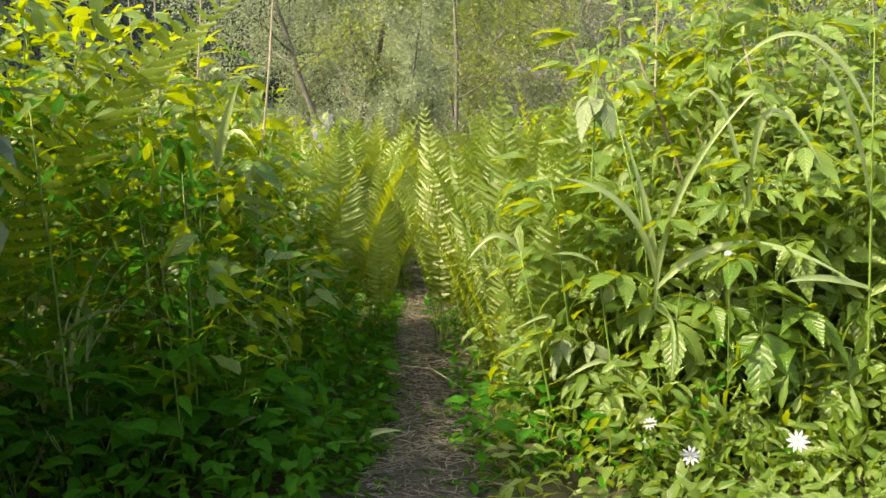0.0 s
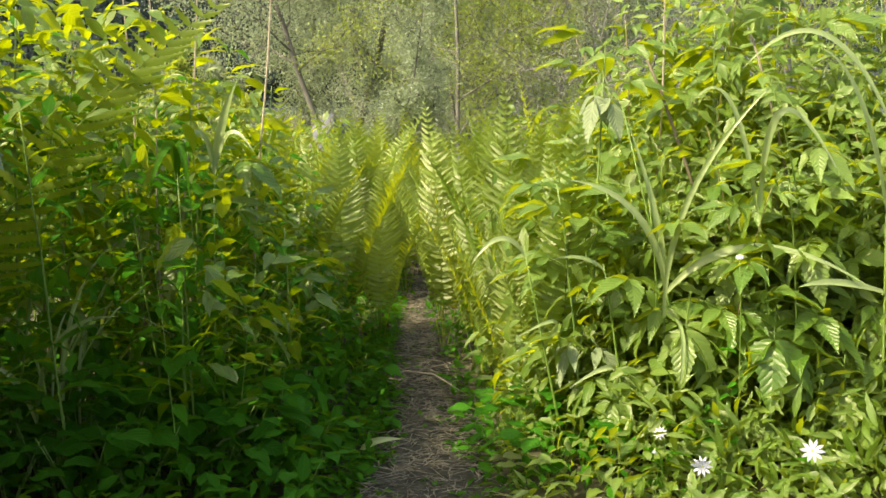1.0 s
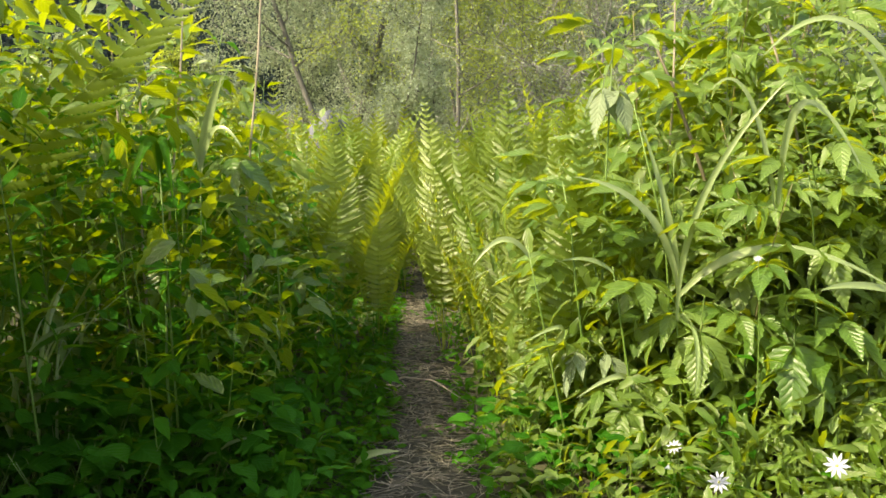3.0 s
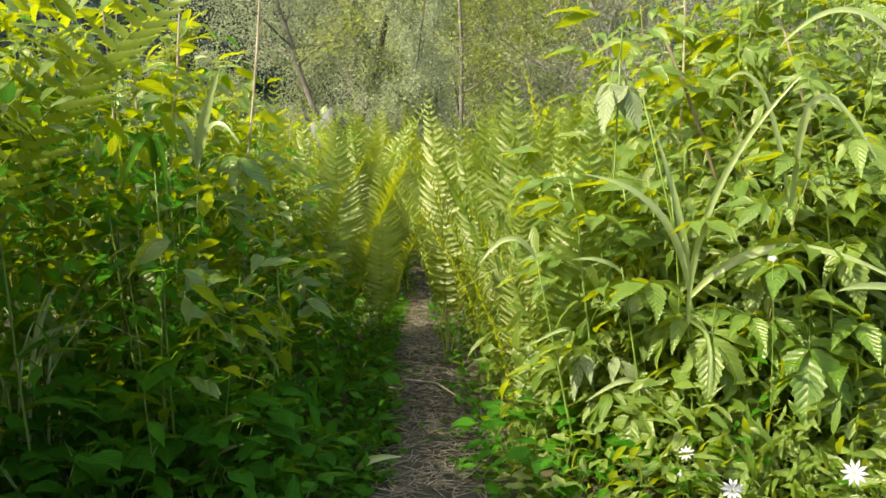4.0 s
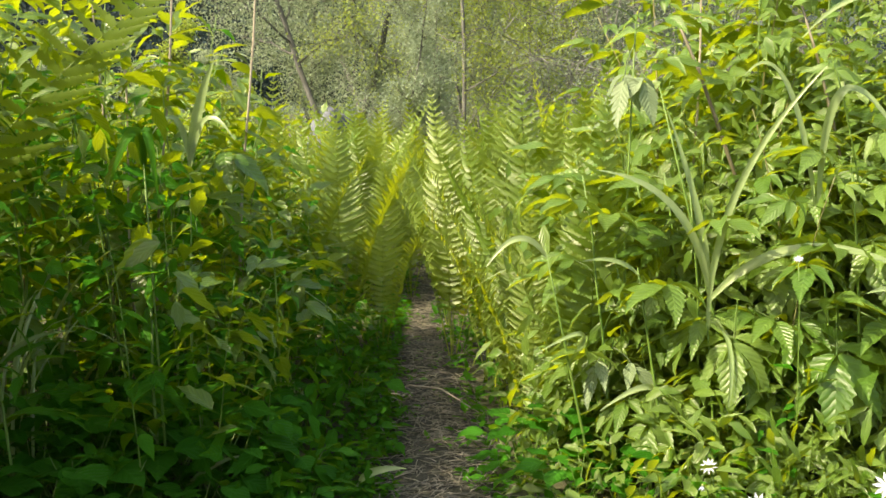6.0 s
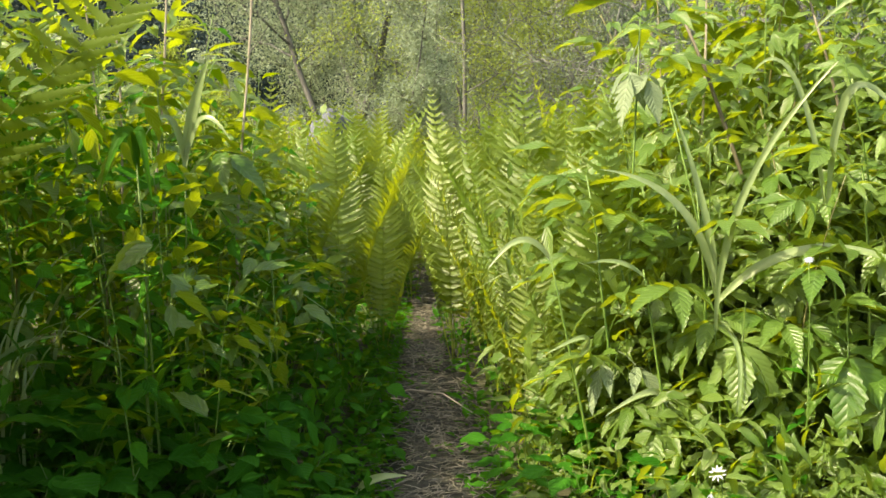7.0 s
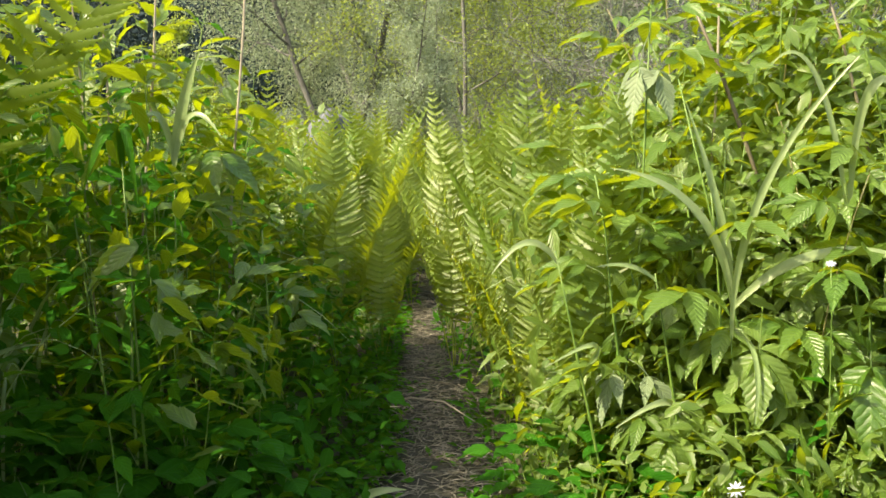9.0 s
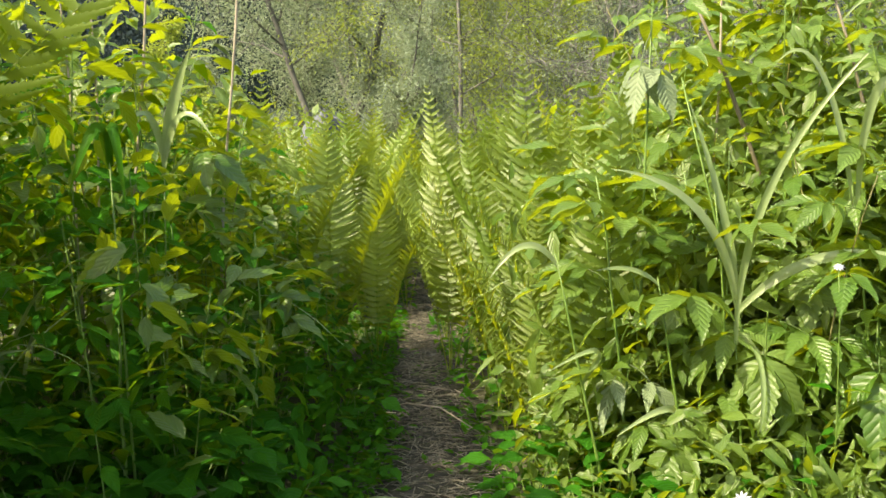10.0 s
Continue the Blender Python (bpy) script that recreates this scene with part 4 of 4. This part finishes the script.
single("fallen_stem", dry_stem.mesh("fallen_stem", M_DEAD), "dry bent stem lying across the trail", "twig", m=pose(-0.17, 3.29, 0.0))

for i, (x, y) in enumerate(spots(26, (-0.9, 0.9), (2.3, 4.8), 0.12, lambda x, y: in_right(x, y, 0.0) or in_left(x, y, 0.0))):
    grass_tuft(300 + i, pose(x, y, ground_z(x, y)), 9, 0.15 if abs(x) < 0.36 else 0.5)

willowherb(501, pose(-0.53, 2.33, 0, 0, 0, 20) @ Matrix.Diagonal((1.3, 1.3, 1.3, 1)), 0.30, 16, 0.35)
willowherb(502, pose(-0.78, 2.25, 0, 0, 0, 80) @ Matrix.Diagonal((1.2, 1.2, 1.2, 1)), 0.22, 12, 0.35)
willowherb(503, pose(-0.36, 2.7, 0, 0, 0, 80), 0.5, 14, 0.35)


def big_raspberry(x, y, z, seed, height, turns_up, label):
    root = thing("raspberry_plant", label, "plant", "raspberries along the trail", pose(x, y, z))
    rng = random.Random(seed)
    b = Build()
    pts = stem_points(rng, height, 0.05, 6, 0.1, 1.0)
    b.tube(pts, [0.004 - 0.0025 * i / 6 for i in range(7)], 6)
    part("stem", b.mesh("cane", M_STEM), root)
    for f, turn, up, s, k in turns_up:
        part("leaf", RASP_LEAVES[k] if k < 7 else PALE_LEAVES[k - 7], root, leaf_pose(along(pts, f), radians(turn), radians(up), s))
    return root


sow(lambda s, m: nettle(s, m, 0.95, 7, HERB_LEAVES), 4, 0.95, spots(20, (0.40, 1.15), (2.14, 2.34), 0.09, lambda x, y: True), lambda x, y: 0.16 + 0.5 * (y - 2.16), 0.18)
low_right = spots(44, (0.30, 1.3), (2.5, 3.2), 0.10, lambda x, y: in_right(x, y, 0.08) and right_height(x, y) < 0.95)
low_made = []
for i, (x, y) in enumerate(low_right):
    h = min(0.7, right_height(x, y)) * RNG.uniform(0.75, 1.0)
    if i < 8:
        leaves = [(0.98 - 0.095 * k, 137 * k + RNG.uniform(-25, 25), RNG.uniform(-5, 32), RNG.uniform(0.75, 1.1), RNG.randrange(7)) for k in range(8)]
        low_made.append(big_raspberry(x, y, 0.0, 20 + i, max(0.2, h), leaves, "low raspberry with broad pleated leaves in the sun"))
    else:
        copy_thing(low_made[i % 8], pose(x, y, 0, 0, 0, RNG.uniform(0, 360)))
FAN = ((0.99, 252, -44, 1.0, 2), (0.97, 195, -24, 0.85, 5), (0.97, 320, -20, 0.85, 0), (0.9, 275, -48, 0.8, 3), (0.85, 170, -5, 0.8, 2), (0.8, 30, 0, 0.8, 4))
for x, y, height, size, seed in ((0.69, 2.42, 0.39, 1.35, 11), (0.51, 2.44, 0.39, 1.1, 13), (0.86, 2.46, 0.27, 1.2, 12), (0.62, 2.56, 0.50, 1.0, 14), (0.82, 2.60, 0.55, 1.05, 15), (0.37, 2.46, 0.22, 0.9, 16), (0.44, 2.62, 0.46, 1.0, 17), (0.95, 2.55, 0.42, 1.1, 18), (0.60, 2.40, 0.16, 0.8, 19), (0.78, 2.38, 0.14, 0.8, 21)):
    big_raspberry(x, y, 0.0, seed, height, [(f, turn, up, size * part_size, k) for f, turn, up, part_size, k in FAN], "broad-leaved raspberry with a fan of pleated sunlit leaves")
big_raspberry(0.285, 2.5, 0.0, 5, 0.30, [(0.97, 230, -30, 0.85, 8), (0.95, 310, -30, 0.8, 9), (0.9, 20, 10, 0.9, 5), (0.8, 180, 5, 0.9, 3)], "low raspberry with pale folded leaves")
big_raspberry(0.33, 2.62, 0.0, 6, 0.93, [(0.99, 200, 20, 1.0, 1), (0.97, 320, 12, 1.0, 4), (0.94, 235, -60, 0.95, 7), (0.92, 290, -60, 0.9, 9), (0.95, 80, 10, 0.9, 5), (0.9, 20, 0, 0.9, 0)], "tall raspberry shoot with drooping pale leaves")


def purple_stalk(label, base, top, radius=0.006):
    o = Vector(base)
    root = thing("bare_stalk", label, "stalk", "", pose(*base))
    b = Build()
    d = Vector(top) - o
    b.tube([d * (i / 8) + Vector((0.004 * math.sin(i * 2.1), 0.004 * math.cos(i * 1.7), 0)) for i in range(9)], [radius * (1.15 if i % 3 == 0 else 0.95) * (1 - 0.45 * i / 8) for i in range(9)], 7)
    part("stem", b.mesh("stalk_stem", M_PURPLE), root, label="jointed reddish-brown stem")
    return root


purple_stalk("thick purple-brown stalk of a tall herb", (0.83, 2.75, 0.0), (0.454, 2.75, 0.937))
purple_stalk("brown jointed stalk among the raspberries", (0.99, 2.75, 0.0), (0.717, 2.75, 0.948), 0.005)


def dead_stalk(label, base, top, bend, radius=0.0029):
    b = Build()
    o, d = Vector(base), Vector(top) - Vector(base)
    pts = [d * (i / 12) + Vector((bend * (i / 12) ** 2 * 0.1 + 0.004 * math.sin(i), 0, 0)) for i in range(13)]
    b.tube(pts, [radius * (1.25 if i % 4 == 0 else 1) * (1 - 0.55 * i / 12) for i in range(13)], 6)
    return single("dead_stalk", b.mesh("dead_stalk", M_DEAD), label, "stalk", "dead stalks above the herbs", m=pose(*base))


dead_stalk("pale dry stalk of last year standing above the herbs", (-0.68, 2.85, 0), (-0.60, 2.85, 1.25), 0.2, 0.0042)
dead_stalk("pale dry stalk of last year curving at its top", (-0.51, 2.95, 0), (-0.45, 2.95, 1.35), 0.4, 0.0042)
dead_stalk("pale dry stalk of last year standing above the herbs", (-0.75, 2.85, 0), (-0.76, 2.85, 1.12), -0.2, 0.0036)
dead_stalk("pale dry stalk of last year standing above the herbs", (-0.69, 2.8, 0), (-0.71, 2.8, 1.15), 0.1, 0.0036)
dead_stalk("pale dry stalk of last year standing above the herbs", (0.51, 2.85, 0), (0.525, 2.85, 1.2), 0.1, 0.0038)


def petal_pair(length):
    b = Build()
    for a in (-17, 17):
        m = pose(0, 0, 0.001, 8, 0, a)
        b.leaflet(m, length, length * 0.31, 4, 0.15, 0.35, 0.62, 0, 0.0)
    return b.mesh("petal", M_PETAL)


PETAL = petal_pair(0.020)


def stitchwort(label, base, head, face, size=1.0, open_petals=True):
    """A small white flower of five deeply split petals on a thin leafy stalk."""
    root = thing("stitchwort_flower", label, "flower", "white flowers among the herbs", pose(*base))
    o, h = Vector(base), Vector(head) - Vector(base)
    b = Build()
    b.tube([Vector((0, 0, 0)), h * 0.4 + Vector((0.01, 0, 0.01)), h * 0.8 + Vector((0.006, 0, 0.01)), h], [0.0014, 0.0012, 0.001, 0.0009], 5)
    part("stem", b.mesh("flower_stem", M_STEM), root)
    aim = Matrix.Translation(h) @ Vector(face).to_track_quat("Z", "Y").to_matrix().to_4x4() @ Matrix.Diagonal((size, size, size, 1))
    for k in range(5):
        part("petal", PETAL, root, aim @ pose(0, 0, 0, 0 if open_petals else 62, 0, 72 * k))
    b = Build()
    b.tube([(0, 0, -0.003), (0, 0, 0.001), (0, 0, 0.003)], [0.0012, 0.003, 0.0018], 7)
    part("eye", b.mesh("flower_eye", M_SEPAL), root, aim, label="yellow-green flower eye")
    for a in (0, 180):
        part("leaf", NETTLE_LEAVES[2], root, Matrix.Translation(h * 0.55 + Vector((0.009, 0, 0.01))) @ pose(0, 0, 0, 25, 0, a + 60) @ Matrix.Diagonal((0.5, 0.5, 0.5, 1)))
    return root


stitchwort("open white stitchwort with deeply split petals", (0.735, 2.27, 0), (0.704, 2.17, 0.128), (-0.35, -0.85, 0.4), 1.15)
stitchwort("open white stitchwort with deeply split petals", (0.525, 2.27, 0), (0.491, 2.16, 0.100), (-0.3, -0.8, 0.45), 1.0)
stitchwort("half-open white stitchwort on a forked stalk", (0.44, 2.27, 0), (0.409, 2.16, 0.165), (-0.4, -0.6, 0.6), 0.7)
stitchwort("nodding white stitchwort bud on a thin stalk", (0.435, 2.27, 0), (0.400, 2.16, 0.134), (-0.2, -0.2, -0.9), 0.55, False)
stitchwort("small white stitchwort deep among the leaves", (0.60, 2.36, 0), (0.585, 2.30, 0.485), (-0.2, -0.5, 0.8), 0.45)


def broad_herb(seed, m, n=6, height=0.18):
    rng = random.Random(seed)
    root = thing("broadleaf_herb", "low herb with broad dark green leaves, deepened to carry shade", "plant", "broad-leaved herbs beside the trail", m)
    for k in range(n):
        a = k * 2.4 + rng.uniform(-0.3, 0.3)
        h = height * rng.uniform(0.5, 1.2)
        top = Vector((math.cos(a) * h * 0.5, math.sin(a) * h * 0.5, h))
        b = Build()
        b.tube([(0, 0, 0), top * 0.55, top], [0.0018, 0.0016, 0.0012], 4)
        part("stalk", b.mesh("leaf_stalk", M_STEM), root)
        part("leaf", BROAD_LEAVES[rng.randrange(4)], root, leaf_pose(top, a, rng.uniform(-0.1, 0.5), rng.uniform(0.7, 1.1), rng.uniform(-0.3, 0.3)))
    return root


sow(lambda s, m: nettle(s, m, 0.95, 5), 5, 0.95, spots(24, (-2.6, 2.6), (-1.5, 1.9), 0.3, lambda x, y: clear_of_view(x, y) and (y < 1.6 or abs(x) > 1.2)), lambda x, y: 0.8 if abs(x) > 0.9 else 0.5, 0.4)
sow(far_fern, 3, 0.75, spots(9, (-0.6, 0.3), (5.5, 6.5), 0.16, lambda x, y: True), lambda x, y: 0.66, 0.5)
herb_places = spots(44, (-1.1, -0.22), (2.14, 3.2), 0.09, lambda x, y: in_left(x, y, 0.05))
# Dark herbs added here stand in for shade at the sunny bank's foot.
herb_places += spots(14, (0.13, 0.36), (2.3, 2.75), 0.07, lambda x, y: x > path_x(y) + path_half(y) + 0.03)
herb_places += spots(18, (-1.05, -0.3), (2.14, 2.6), 0.1, lambda x, y: in_left(x, y, 0.06))
herbs = [broad_herb(700 + i, pose(x, y, ground_z(x, y), 0, 0, i * 77)) for i, (x, y) in enumerate(herb_places[:5])]
for i, (x, y) in enumerate(herb_places[5:]):
    s = RNG.uniform(0.6, 0.95) if x < -0.4 else RNG.uniform(0.45, 0.7)
    copy_thing(herbs[i % 5], pose(x, y, ground_z(x, y), 0, 0, RNG.uniform(0, 360)) @ Matrix.Diagonal((s, s, s, 1)))
